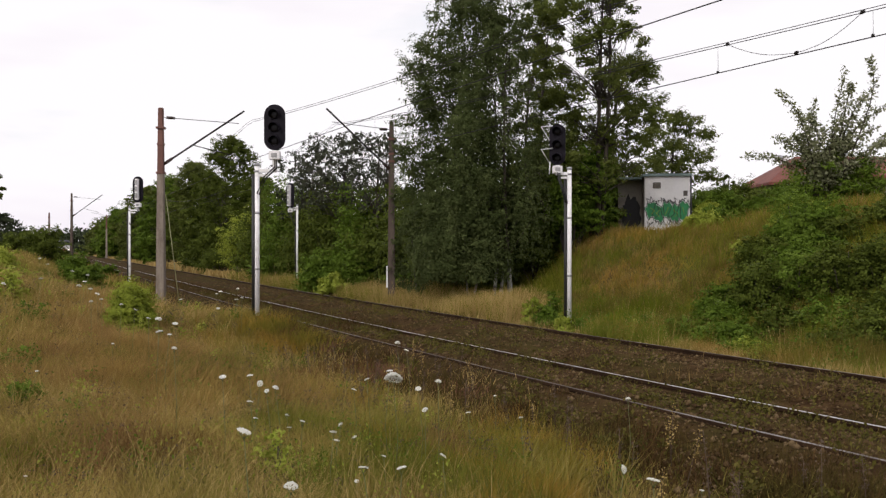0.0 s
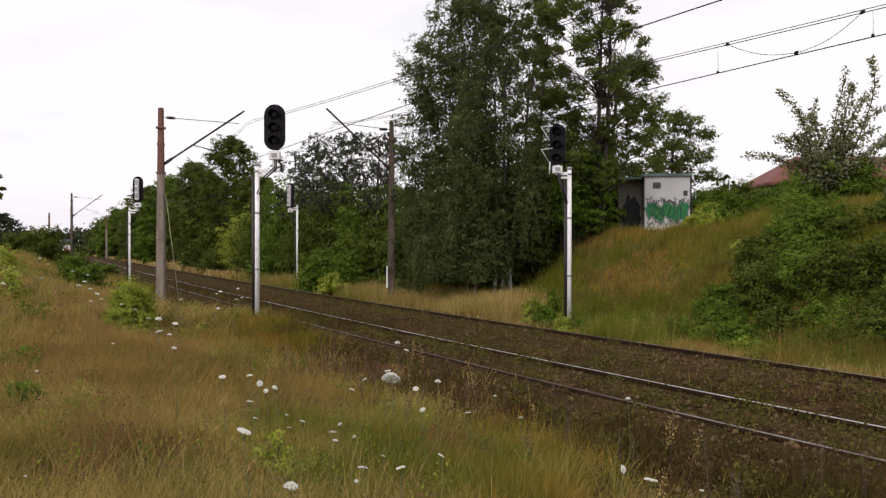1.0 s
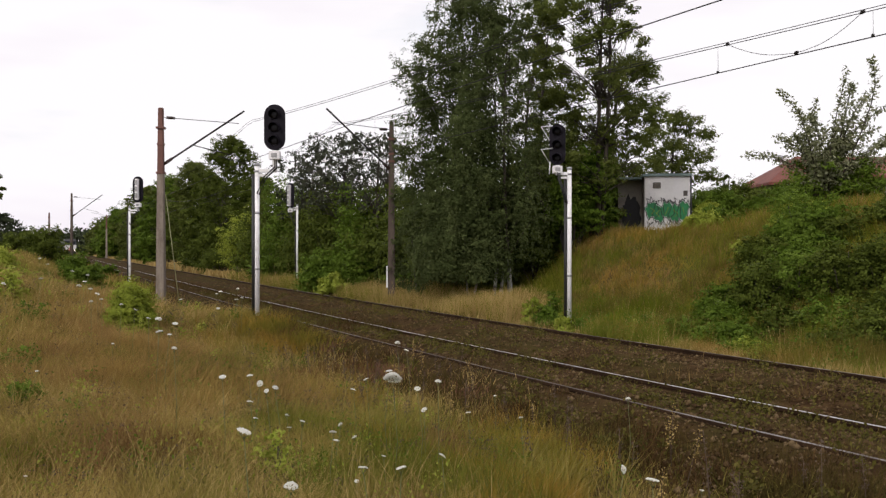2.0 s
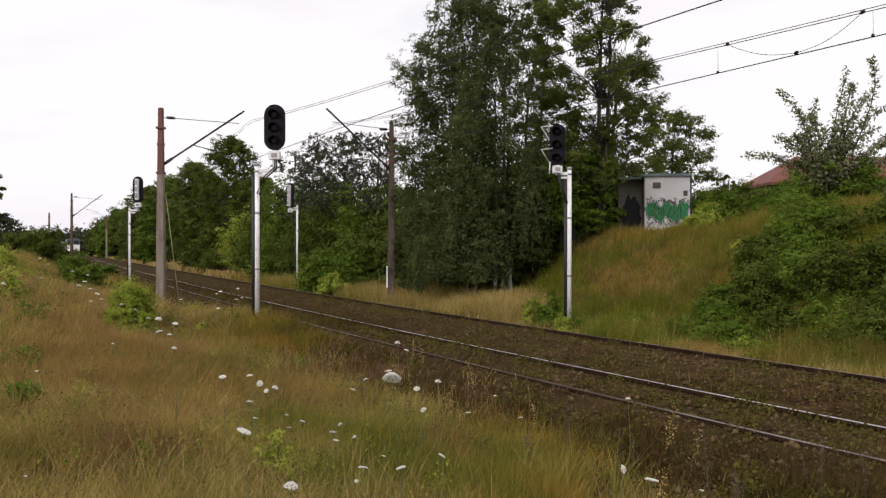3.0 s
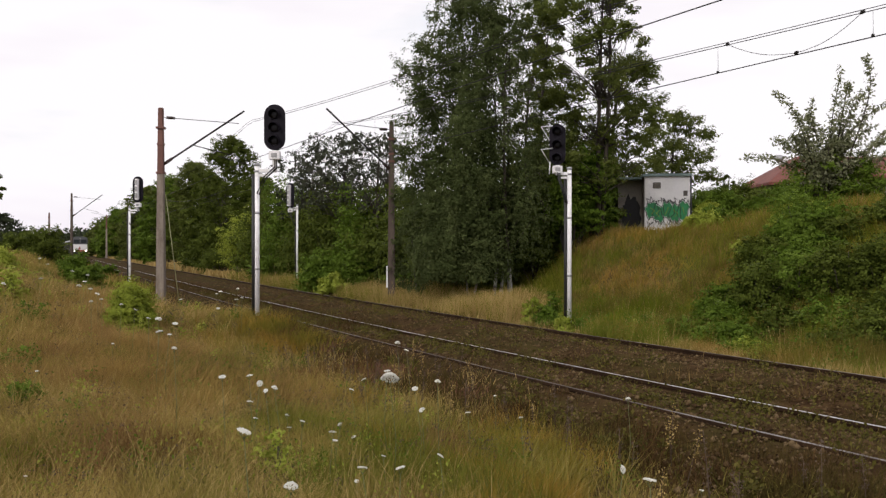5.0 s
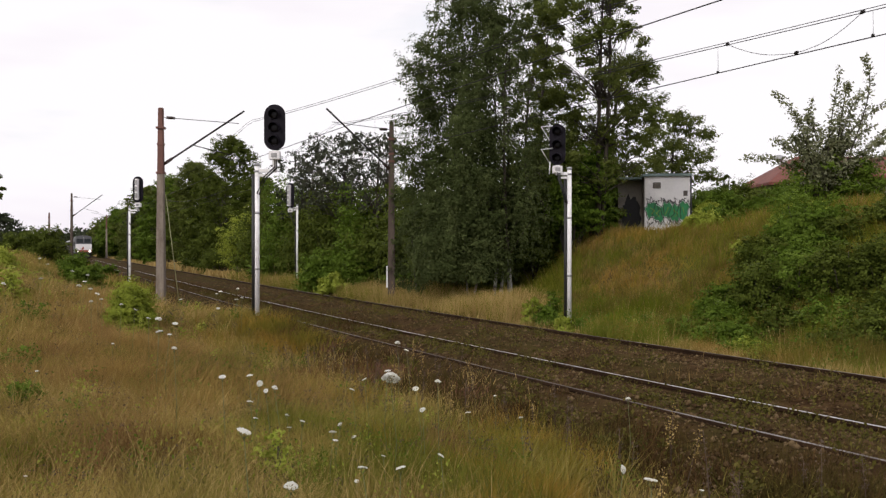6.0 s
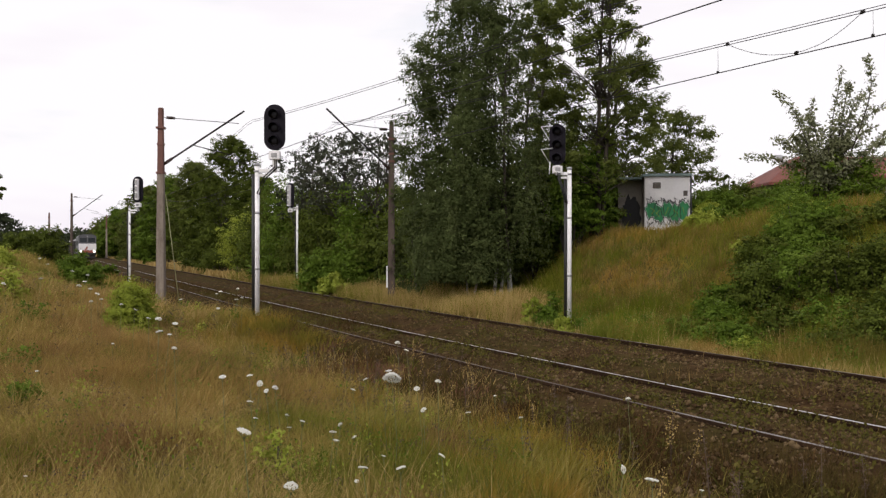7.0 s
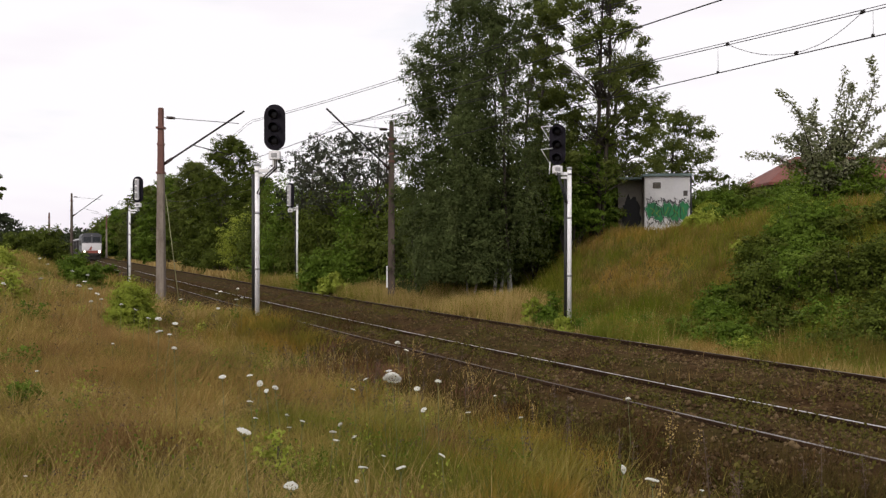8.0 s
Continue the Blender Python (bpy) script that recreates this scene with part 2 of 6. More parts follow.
def part(name, data, parent=None, label="", m=None):
    ob = new(name, data)
    if parent is not None:
        ob.parent = parent
    if m is not None:
        ob.matrix_basis = m
    return tagged(ob, label) if label else ob


def thing(name, m, label, category, group="", kind=""):
    ob = new(name)
    ob.empty_display_size = 0.2
    ob.matrix_basis = m
    return tagged(ob, label, category, group, kind)


def box(name, mat, x0, x1, y0, y1, z0, z1, bevel=0.0):
    bm = bmesh.new()
    bmesh.ops.create_cube(bm, size=1.0)
    bmesh.ops.scale(bm, vec=(x1 - x0, y1 - y0, z1 - z0), verts=bm.verts)
    bmesh.ops.translate(bm, vec=((x0 + x1) / 2, (y0 + y1) / 2, (z0 + z1) / 2), verts=bm.verts)
    if bevel:
        bmesh.ops.bevel(bm, geom=bm.edges[:], offset=bevel, segments=2, affect="EDGES")
    return done(name, bm, mat)


def done(name, bm, mat, smooth=False):
    me = bpy.data.meshes.new(name)
    bm.to_mesh(me)
    bm.free()
    for m in (mat if isinstance(mat, (list, tuple)) else [mat]):
        me.materials.append(m)
    if smooth:
        me.polygons.foreach_set("use_smooth", [True] * len(me.polygons))
    return me


def join(name, meshes):
    """Several meshes as one."""
    bm, mats = bmesh.new(), []
    for me in meshes:
        first = len(bm.faces)
        bm.from_mesh(me)
        bm.faces.ensure_lookup_table()
        for m in me.materials:
            if m not in mats:
                mats.append(m)
        for f in bm.faces[first:]:
            f.material_index = mats.index(me.materials[f.material_index])
    return done(name, bm, mats)


def tube_data(path, radii, sides=8):
    verts, faces = [], []
    path = [Vector(p) for p in path]
    for i, p in enumerate(path):
        d = (path[min(i + 1, len(path) - 1)] - path[max(i - 1, 0)]).normalized()
        a = d.orthogonal().normalized() if abs(d.z) < 0.9 else d.cross(Vector((0, 1, 0))).normalized()
        b = d.cross(a)
        for k in range(sides):
            w = 2 * math.pi * k / sides
            verts.append(p + (a * math.cos(w) + b * math.sin(w)) * radii[i])
    for i in range(len(path) - 1):
        for k in range(sides):
            l = (k + 1) % sides
            faces.append((i * sides + k, i * sides + l, (i + 1) * sides + l, (i + 1) * sides + k))
    faces.append(tuple(range(sides))[::-1])
    faces.append(tuple((len(path) - 1) * sides + k for k in range(sides)))
    return verts, faces


def tubes(name, mat, runs, sides=8, smooth=True):
    """One mesh of several tubes; runs of (path, radii)."""
    verts, faces = [], []
    for path, radii in runs:
        if not isinstance(radii, (list, tuple)):
            radii = [radii] * len(path)
        v, f = tube_data(path, radii, sides)
        faces += [tuple(i + len(verts) for i in q) for q in f]
        verts += v
    return mesh_of(name, verts, faces, mat, smooth)


def prism(name, mat, outline, y0, y1, bevel=0.0):
    """An outline in the x-z plane drawn out along y."""
    bm = bmesh.new()
    low = [bm.verts.new((x, y0, z)) for x, z in outline]
    face = bm.faces.new(low)
    ext = bmesh.ops.extrude_face_region(bm, geom=[face])
    bmesh.ops.translate(bm, vec=(0, y1 - y0, 0), verts=[g for g in ext["geom"] if isinstance(g, bmesh.types.BMVert)])
    bmesh.ops.recalc_face_normals(bm, faces=bm.faces)
    if bevel:
        bmesh.ops.bevel(bm, geom=bm.edges[:], offset=bevel, segments=2, affect="EDGES")
    return done(name, bm, mat)


# ---- the lie of the land ----
RNG = np.random.default_rng(7)
A_END, A_NEAR, A_LEN = -0.4635, -0.0985, 18.0
Y_BEND = 4.0


def axis_x(y):
    """x of the near track's far rail at y."""
    y = np.asarray(y, dtype=float)
    yy = np.maximum(y, Y_BEND)
    x = 5.1 + A_END * (yy - 9.8) - A_NEAR * A_LEN * (np.exp(-(yy - 10) / A_LEN) - math.exp(0.2 / A_LEN))
    return x + axis_slope(y) * np.minimum(y - Y_BEND, 0) - 0.00018 * np.clip(y - 148, 0, 300) ** 2


def axis_slope(y):
    return A_END + A_NEAR * np.exp(-(np.maximum(y, Y_BEND) - 10) / A_LEN) - 0.00036 * np.clip(np.asarray(y, dtype=float) - 148, 0, 300)


def world_x(u, y):
    """x of the line u metres beyond the near track's far rail."""
    return axis_x(y) + u * np.sqrt(1 + axis_slope(y) ** 2)


def track_u(x, y):
    return (x - axis_x(y)) / np.sqrt(1 + axis_slope(y) ** 2)


def ease(a, b, v):
    t = np.clip((np.asarray(v, dtype=float) - a) / (b - a), 0, 1)
    return t * t * (3 - 2 * t)


def lumps(x, y):
    return (np.sin(x * 0.9 + 1.3 * np.sin(y * 0.5)) * np.sin(y * 0.7 + 0.8 * np.sin(x * 0.6))
            + 0.5 * np.sin(x * 2.3 + 2) * np.sin(y * 1.9 + 1))


def ground_z(x, y):
    x, y = np.asarray(x, dtype=float), np.asarray(y, dtype=float)
    u = track_u(x, y)
    z = np.full(u.shape, -0.2)
    z -= 0.12 * ease(-2.4, -3.2, u) + 0.12 * ease(4.4, 5.2, u)
    rise = 0.75 + 1.25 * ease(9, 34, y) - 0.9 * ease(60, 130, y)
    z += rise * ease(-3.2 - 0.8 * ease(21, 27, y), -10.5, u)
    z += 0.52 * ease(-2.2, -3.2, u) * ease(17.2, 19.8, y) * (1 - ease(21.5, 25, y)) * (1 - 0.6 * ease(-4, -8, u))
    z += 1.2 * ease(-10, -16, u) * ease(4, 26, y)
    bank = ease(0.8, 6.6, x - 0.05 * (y - 32))
    z += bank * (2.6 * ease(5.8, 13.5, u) + 0.7 * ease(8.5, 13, x) * ease(6.5, 11, u) + 0.9 * ease(16, 32, u))
    z += 0.25 * ease(5.2, 9, u)
    z += 0.05 * lumps(x, y) * (ease(-2.8, -4, u) + ease(5, 6.5, u))
    return z


def site(x, y):
    """The place on the ground at x, y."""
    return x, y, float(ground_z(x, y))


def ground():
    ys = np.concatenate([-np.geomspace(400, 6, 14), np.arange(-5, 60, 0.5), np.geomspace(60, 2500, 40)])
    us = np.concatenate([-np.geomspace(2500, 17, 22), np.arange(-16, 26, 0.4), np.geomspace(26, 2500, 24)])
    yy, uu = np.meshgrid(ys, us, indexing="ij")
    xx = world_x(uu, yy)
    v = np.stack([xx, yy, ground_z(xx, yy)], -1).reshape(-1, 3)
    n, m = len(ys), len(us)
    i = np.arange(n * m).reshape(n, m)
    f = np.stack([i[:-1, :-1], i[:-1, 1:], i[1:, 1:], i[1:, :-1]], -1).reshape(-1, 4)
    tagged(new("ground", mesh_of("ground", v.tolist(), f.tolist(), M["earth"], True)),
           "brown earth with dry grass sloping to the railway", "ground", kind="structure")


ground()


def ballast():
    ys = np.concatenate([np.arange(-30, 60, 0.7), np.geomspace(60, 420, 30)])
    us = np.array([-3.6, -2.9, -2.4, -1.62, -1.35, -0.7, -0.12, 0.15, 0.7, 1.2, 1.7, 1.93, 2.2, 3.3, 3.62, 4.2, 5.1])
    zs = np.array([-0.46, -0.26, -0.12, -0.03, -0.07, -0.06, -0.08, -0.07, 0.05, 0.11, 0.085, 0.015, -0.07, -0.085, -0.09, -0.15, -0.45])
    yy, uu = np.meshgrid(ys, us, indexing="ij")
    xx = world_x(uu, yy)
    zz = np.broadcast_to(zs, yy.shape) + 0.018 * lumps(xx * 3, yy * 3)
    v = np.stack([xx, yy, zz], -1).reshape(-1, 3)
    n, m = len(ys), len(us)
    i = np.arange(n * m).reshape(n, m)
    f = np.stack([i[:-1, :-1], i[:-1, 1:], i[1:, 1:], i[1:, :-1]], -1).reshape(-1, 4)
    tagged(new("ballast_bed", mesh_of("ballast_bed", v.tolist(), f.tolist(), M["ballast"], True)),
           "dark brown weedy ballast bed under two tracks", "track bed", kind="structure")


ballast()

# ---- railway ----


def rail(u, label, bright):
    """A rail swept along the curve: rusty foot and web, and a head that wheels have polished."""
    web = [(-0.065, -0.16), (0.065, -0.16), (0.065, -0.147), (0.01, -0.128), (0.01, -0.04), (-0.01, -0.04), (-0.01, -0.128), (-0.065, -0.147)]
    head = [(-0.034, -0.04), (0.034, -0.04), (0.034, -0.007), (0.027, 0.0), (-0.027, 0.0), (-0.034, -0.007)]
    ys = np.concatenate([np.arange(-30, 70, 1.0), np.geomspace(70, 420, 50)])
    r = thing("rail", pose(0, 0, 0), label, "rail", "rails of the two tracks")
    for name, prof, mats in (("rail_web", web, [M["rail_rust"]]), ("rail_head", head, [M["rail_rust"], M["rail_bright"] if bright else M["rail_dull"]])):
        n = len(prof)
        verts = [(float(world_x(u + a, y)), float(y), b) for y in ys for a, b in prof]
        faces = [(i * n + k, i * n + (k + 1) % n, (i + 1) * n + (k + 1) % n, (i + 1) * n + k) for i in range(len(ys) - 1) for k in range(n)]
        me = mesh_of(name, verts, faces, mats)
        if len(mats) > 1:
            me.polygons.foreach_set("material_index", [1 if f % n == 3 else 0 for f in range(len(faces))])
            me.update()
        part(name, me, r, "polished rail head" if bright and len(mats) > 1 else "rusty brown steel")


rail(-1.44, "rusty steel rail with a dull worn head among weeds", False)
rail(0.0, "steel rail with a bright polished head", True)
rail(2.0, "rust-brown rail half hidden by ballast", False)
rail(3.5, "rust-brown rail beside the dry grass", False)


def signal_head(parent, width, height, lamps, hooded, m):
    """A black oval plate with lamps in front (towards -y) and a pale case behind."""
    r = width / 2
    outline = []
    for k in range(13):
        w = math.pi * k / 12
        outline.append((r * math.cos(w), height - r + r * math.sin(w)))
    for k in range(13):
        w = math.pi + math.pi * k / 12
        outline.append((r * math.cos(w), r + r * math.sin(w)))
    head = part("signal_head", prism("signal_head", M["black_paint"], outline, -0.012, 0.012), parent, "black oval signal board", m)
    part("lamp_case", join("lamp_case", [box("c", M["white_paint"], -width * 0.15, width * 0.15, 0.016, 0.2, 0.12, height - 0.12, 0.02)]
                           + [box("c", M["grey_metal"], -width * 0.1, width * 0.1, 0.2, 0.225, 0.2 + i * (height - 0.3) / lamps, 0.42 + i * (height - 0.3) / lamps, 0.01) for i in range(lamps)]),
         head, "pale metal lamp case")
    step = (height - 2 * r * 0.92) / max(1, lamps - 1)
    for i in range(lamps):
        z = r * 0.92 + i * step
        lens = tubes("lens", M["lens_glass"], [([(0, -0.012, z), (0, -0.035, z), (0, -0.05, z)], [0.115, 0.11, 0.06])], 20)
        part("lens", lens, head, "dark unlit signal lens")
        # hood: the upper part of a short pipe
        v, f, seg = [], [], 16
        reach = 0.26 if hooded else 0.2
        for ring, (rad, y, drop) in enumerate(((0.135, -0.013, 0), (0.13, -reach, 0.03), (0.122, -reach, 0.03), (0.127, -0.013, 0))):
            for k in range(seg + 1):
                w = radians(-25 + 230 * k / seg)
                v.append((rad * math.cos(w), y * (0.6 + 0.4 * max(0, math.sin(w))) if ring in (1, 2) else y, z + rad * math.sin(w) - drop))
        for ring in range(3):
            for k in range(seg):
                a = ring * (seg + 1) + k
                f.append((a, a + 1, a + seg + 2, a + seg + 1))
        part("hood", mesh_of("hood", v, f, M["black_paint"], True), head, "black lamp hood")
    return head


def signal(x, y, z0, pole_top, head_dx, head_z, width, height, lamps, turn, label, hooded=False, ladder=False, pole_r=0.068):
    """A colour-light signal: white tube post on a foot, bracket arm, head; turn is the way that the lamps face."""
    s = thing("railway_signal", pose(x, y, z0), label, "railway signal", "signals beside the tracks")
    top = pole_top - z0
    part("post", tubes("post", M["white_paint"], [([(0, 0, 0.1), (0, 0, top * 0.5), (0, 0, top)], pole_r)], 16), s, "white painted tube post")
    part("post_cap", tubes("post_cap", M["grey_metal"], [([(0, 0, top - 0.01), (0, 0, top + 0.05), (0, 0, top + 0.07)], [pole_r + 0.012, pole_r + 0.012, 0.02])], 16), s)
    part("foot", join("foot", [tubes("f", M["foot_red"], [([(0, 0, -0.3), (0, 0, 0.2), (0, 0, 0.24)], [pole_r + 0.03, pole_r + 0.025, pole_r + 0.003])], 16),
                               box("f2", M["mast_concrete"], -0.25, 0.25, -0.25, 0.25, -0.4, 0.06, 0.02)]), s, "dark red post foot on concrete")
    for zz in (top * 0.35, top * 0.7, top - 0.16):
        part("clamp", tubes("clamp", M["grey_metal"], [([(0, 0, zz), (0, 0, zz + 0.05)], pole_r + 0.01)], 14), s)
    part("conduit", tubes("conduit", M["cable"], [([(-pole_r - 0.042, 0.03, -0.1), (-pole_r - 0.042, 0.03, top - 0.2)], 0.042)], 10), s, "black cable conduit on the post")
    side = 1 if head_dx > 0 else -1
    zb = top - 0.06
    part("bracket", join("bracket", [box("b", M["white_paint"], min(0, head_dx + side * 0.06), max(0, head_dx + side * 0.06), -0.045, 0.045, zb - 0.1, zb - 0.02, 0.008),
                                     box("b", M["white_paint"], min(0, head_dx * 0.7), max(0, head_dx * 0.7), -0.03, 0.03, zb - 0.2, zb - 0.14, 0.008)]), s, "white bracket arm")
    hz = head_z - z0
    part("junction_box", join("junction_box", [box("j", M["white_paint"], head_dx - 0.13, head_dx + 0.13, -0.1, 0.1, hz - 0.22, hz - 0.02, 0.015),
                                               box("j", M["grey_metal"], head_dx - 0.07, head_dx + 0.07, -0.115, -0.1, hz - 0.17, hz - 0.07, 0.008),
                                               tubes("j", M["white_paint"], [([(head_dx, 0, zb - 0.05), (head_dx, 0, hz)], 0.06)], 12)]), s, "white junction box under the head")
    loop = [(head_dx + 0.05, -0.06, hz - 0.2), (head_dx + 0.07, -0.1, hz - 0.42), (head_dx * 0.55, -0.09, hz - 0.66), (pole_r * side, -0.03, hz - 1.05)]
    part("cable", tubes("cable", M["cable"], [(loop, 0.02), ([(a - 0.05, b - 0.02, c + 0.02) for a, b, c in loop], 0.016)], 8), s, "drooping black cables")
    signal_head(s, width, height, lamps, hooded, Matrix.Translation((head_dx, -0.02, hz)) @ pose(0, 0, 0, 0, 0, turn))
    if ladder:
        runs = []
        for zz in (hz + 0.1, hz + 0.72):
            runs += [([(head_dx - 0.12, 0.0, zz + 0.36), (head_dx - 0.44, -0.02, zz + 0.33), (head_dx - 0.22, -0.01, zz - 0.04)], 0.018)]
        runs.append(([(head_dx - 0.22, -0.02, hz - 0.25), (head_dx - 0.2, -0.02, hz + 0.1)], 0.016))
        part("stay_frame", tubes("stay_frame", M["white_paint"], runs, 8), s, "thin white stays beside the head")
    return s


sx, sy, sz = site(-4.41, 20.2)
signal(sx, sy, sz, 4.02, 0.42, 4.38, 0.51, 1.09, 3, -4, "white railway signal post with black three-lamp head", pole_r=0.055)
sx, sy, sz = site(3.46, 23.3)
signal(sx, sy, sz, 4.22, -0.33, 4.33, 0.44, 1.13, 3, -16, "white signal post with hooded black lamps beside the bank", True, True, pole_r=0.06)
sx, sy, sz = site(-14.73, 40.0)
signal(sx, sy, sz, 3.95, 0.4, 4.2, 0.5, 1.22, 3, 176, "white signal post seen from behind its board", pole_r=0.05)
sx, sy, sz = site(-8.05, 47.0)
signal(sx, sy, sz, 4.4, -0.38, 4.25, 0.55, 1.4, 4, 150, "white signal post seen from behind beside woods", pole_r=0.055)


def mast(x, y, z0, top, style, label, width=0.34, arm=None):
    """A tapered concrete catenary mast with iron bands and, where arm is given, a cantilever towards the track.
    arm: (dx, dy) from the mast to the point over the track."""
    s = thing("catenary_mast", pose(x, y, z0), label, "catenary mast", "masts of the overhead line")
    h = top - z0
    mat = M["mast_dark"] if style == "dark" else M["mast_concrete"]
    seg = h * (0.68 if style != "dark" else 0.78)
    a, b, c = width / 2, width * 0.36, width * 0.27

    def shaft(name, z1, z2, w1, w2, m):
        v = [(sx_ * w, sy_ * w * 0.8, z) for z, w in ((z1, w1), (z2, w2)) for sx_, sy_ in ((-1, -1), (1, -1), (1, 1), (-1, 1))]
        f = [(0, 1, 5, 4), (1, 2, 6, 5), (2, 3, 7, 6), (3, 0, 4, 7), (4, 5, 6, 7), (3, 2, 1, 0)]
        bm = bmesh.new()
        bm.from_mesh(mesh_of("t", v, f, m))
        bmesh.ops.bevel(bm, geom=bm.edges[:], offset=0.02, segments=2, affect="EDGES")
        return done(name, bm, m)
    part("shaft", shaft("shaft", -0.4, seg, a, b, mat), s, "weathered concrete shaft")
    part("upper_shaft", shaft("upper_shaft", seg - 0.01, h, b * 0.96, c, M["mast_steel"] if style != "dark" else mat), s, "rust-brown upper shaft")
    for zz, w in ((seg, b + 0.03), (h * 0.9, c + 0.06), (h * 0.82, c + 0.03)):
        part("band", box("band", M["mast_steel"], -w, w, -w * 0.9, w * 0.9, zz - 0.03, zz + 0.05, 0.01), s, "rusty iron band")
    if arm:
        ax, ay = arm
        reach = math.hypot(ax, ay)
        k = Vector((ax / reach, ay / reach, 0))
        up = Vector((0, 0, 1))
        low, tip = up * (5.2 - z0) + k * 0.1, k * (reach + 0.12) + up * (7.4 - z0)
        part("cantilever", tubes("cantilever", M["wire"], [([low, tip], 0.035)], 8), s, "slanting steel cantilever tube")
        tie = k * (reach - 0.1) + up * (6.9 - z0)
        part("tie_rod", tubes("tie_rod", M["wire"], [([up * (h - 0.35), tie], 0.012)], 6), s)
        part("insulator", tubes("insulator", M["insulator"], [([up * (h - 0.35) + k * 0.2, up * (h - 0.352) + k * 0.5], 0.055)], 10), s, "dark ribbed insulator")
        part("insulator", tubes("insulator", M["insulator"], [([low, low + (tip - low) * 0.1], 0.06)], 10), s, "dark ribbed insulator")
        mid = low + (tip - low) * 0.35
        part("steady_arm", tubes("steady_arm", M["wire"], [([mid, k * (reach - 0.2) + up * (5.62 - z0)], 0.018), ([k * (reach - 0.9) + up * (5.6 - z0), k * (reach + 0.3) + up * (5.32 - z0)], 0.012)], 6), s)
    return s


mx, my, mz = site(-10.54, 31.8)
near_u = track_u(mx, my)
reach = -0.75 - near_u
nrm = math.sqrt(1 + float(axis_slope(my)) ** 2)
near_mast = mast(mx, my, mz, 7.3, "near", "weathered concrete mast with rust-red upper part and cantilever", 0.34,
                 (reach / nrm, -reach * float(axis_slope(my)) / nrm))
part("guy_wire", tubes("guy_wire", M["guy_steel"], [([(0.18, 0, 4.4), (0.75, -0.1, 0.0)], 0.014)], 6), near_mast, "thin pale guy wire")
part("guy_anchor", box("guy_anchor", M["mast_concrete"], 0.55, 0.95, -0.3, 0.1, -0.1, 0.1, 0.03), near_mast, "pale concrete anchor block")
mx, my, mz = site(-2.04, 33.75)
reach = 2.75 - float(track_u(mx, my))
dark_mast = mast(mx, my, mz, 7.1, "dark", "dark brown concrete mast among the trees", 0.3, (reach * 1.3 / 1.12, reach * 0.65 / 1.12))
part("white_marking", box("white_marking", M["white_paint"], -0.2, -0.14, -0.16, -0.1, 0.75, 1.6, 0.005), dark_mast, "white painted strip on the mast")
mx, my, mz = site(-36.65, 84.0)
mast(mx, my, mz, 7.45, "dark", "distant dark concrete mast with cantilever arm", 0.28, (2.4, 1.3))
mx, my, mz = site(-59.7, 129.0)
mast(mx, my, mz, 7.4, "near", "small far-off concrete mast beyond bushes", 0.34)
mx, my, mz = site(-69.2, 175.0)
mast(mx, my, mz, 8.9, "near", "small far-off mast before the woods", 0.36)


def wire(u, label, spans, high, low, r, name="overhead_wire"):
    """A wire over the track line u that sags from high at the masts to low between them."""
    pts = []
    for y in np.concatenate([np.arange(-19, 84, 0.8), np.arange(84, 200, 3.0)]):
        k = 0
        while k < len(spans) - 2 and y > spans[k + 1]:
            k += 1
        t = min(max((y - spans[k]) / (spans[k + 1] - spans[k]), 0), 1)
        z = high + (low - high) * 4 * t * (1 - t)
        pts.append((float(world_x(u, y)), float(y), z))
    tagged(new(name, tubes(name, M["wire"], [(pts, r)], 6)), label, "overhead wire", "wires of the overhead line")


NEAR_SPANS, FAR_SPANS = [-21, 31.8, 84, 136, 200], [-21, 33.75, 84, 136, 200]
for uu0, sp, kind in ((-0.75, NEAR_SPANS, "near"), (2.75, FAR_SPANS, "far")):
    wire(uu0, f"taut copper contact wire over the {kind} track", sp, 5.35, 5.26, 0.009)
    top = 6.95 if kind == "far" else 6.77
    wire(uu0 + 0.03, f"sagging catenary wire over the {kind} track", sp, top, 5.6, 0.007)
    wire(uu0 - 0.02, f"second catenary wire over the {kind} track", sp, top + 0.05, 5.63, 0.006)


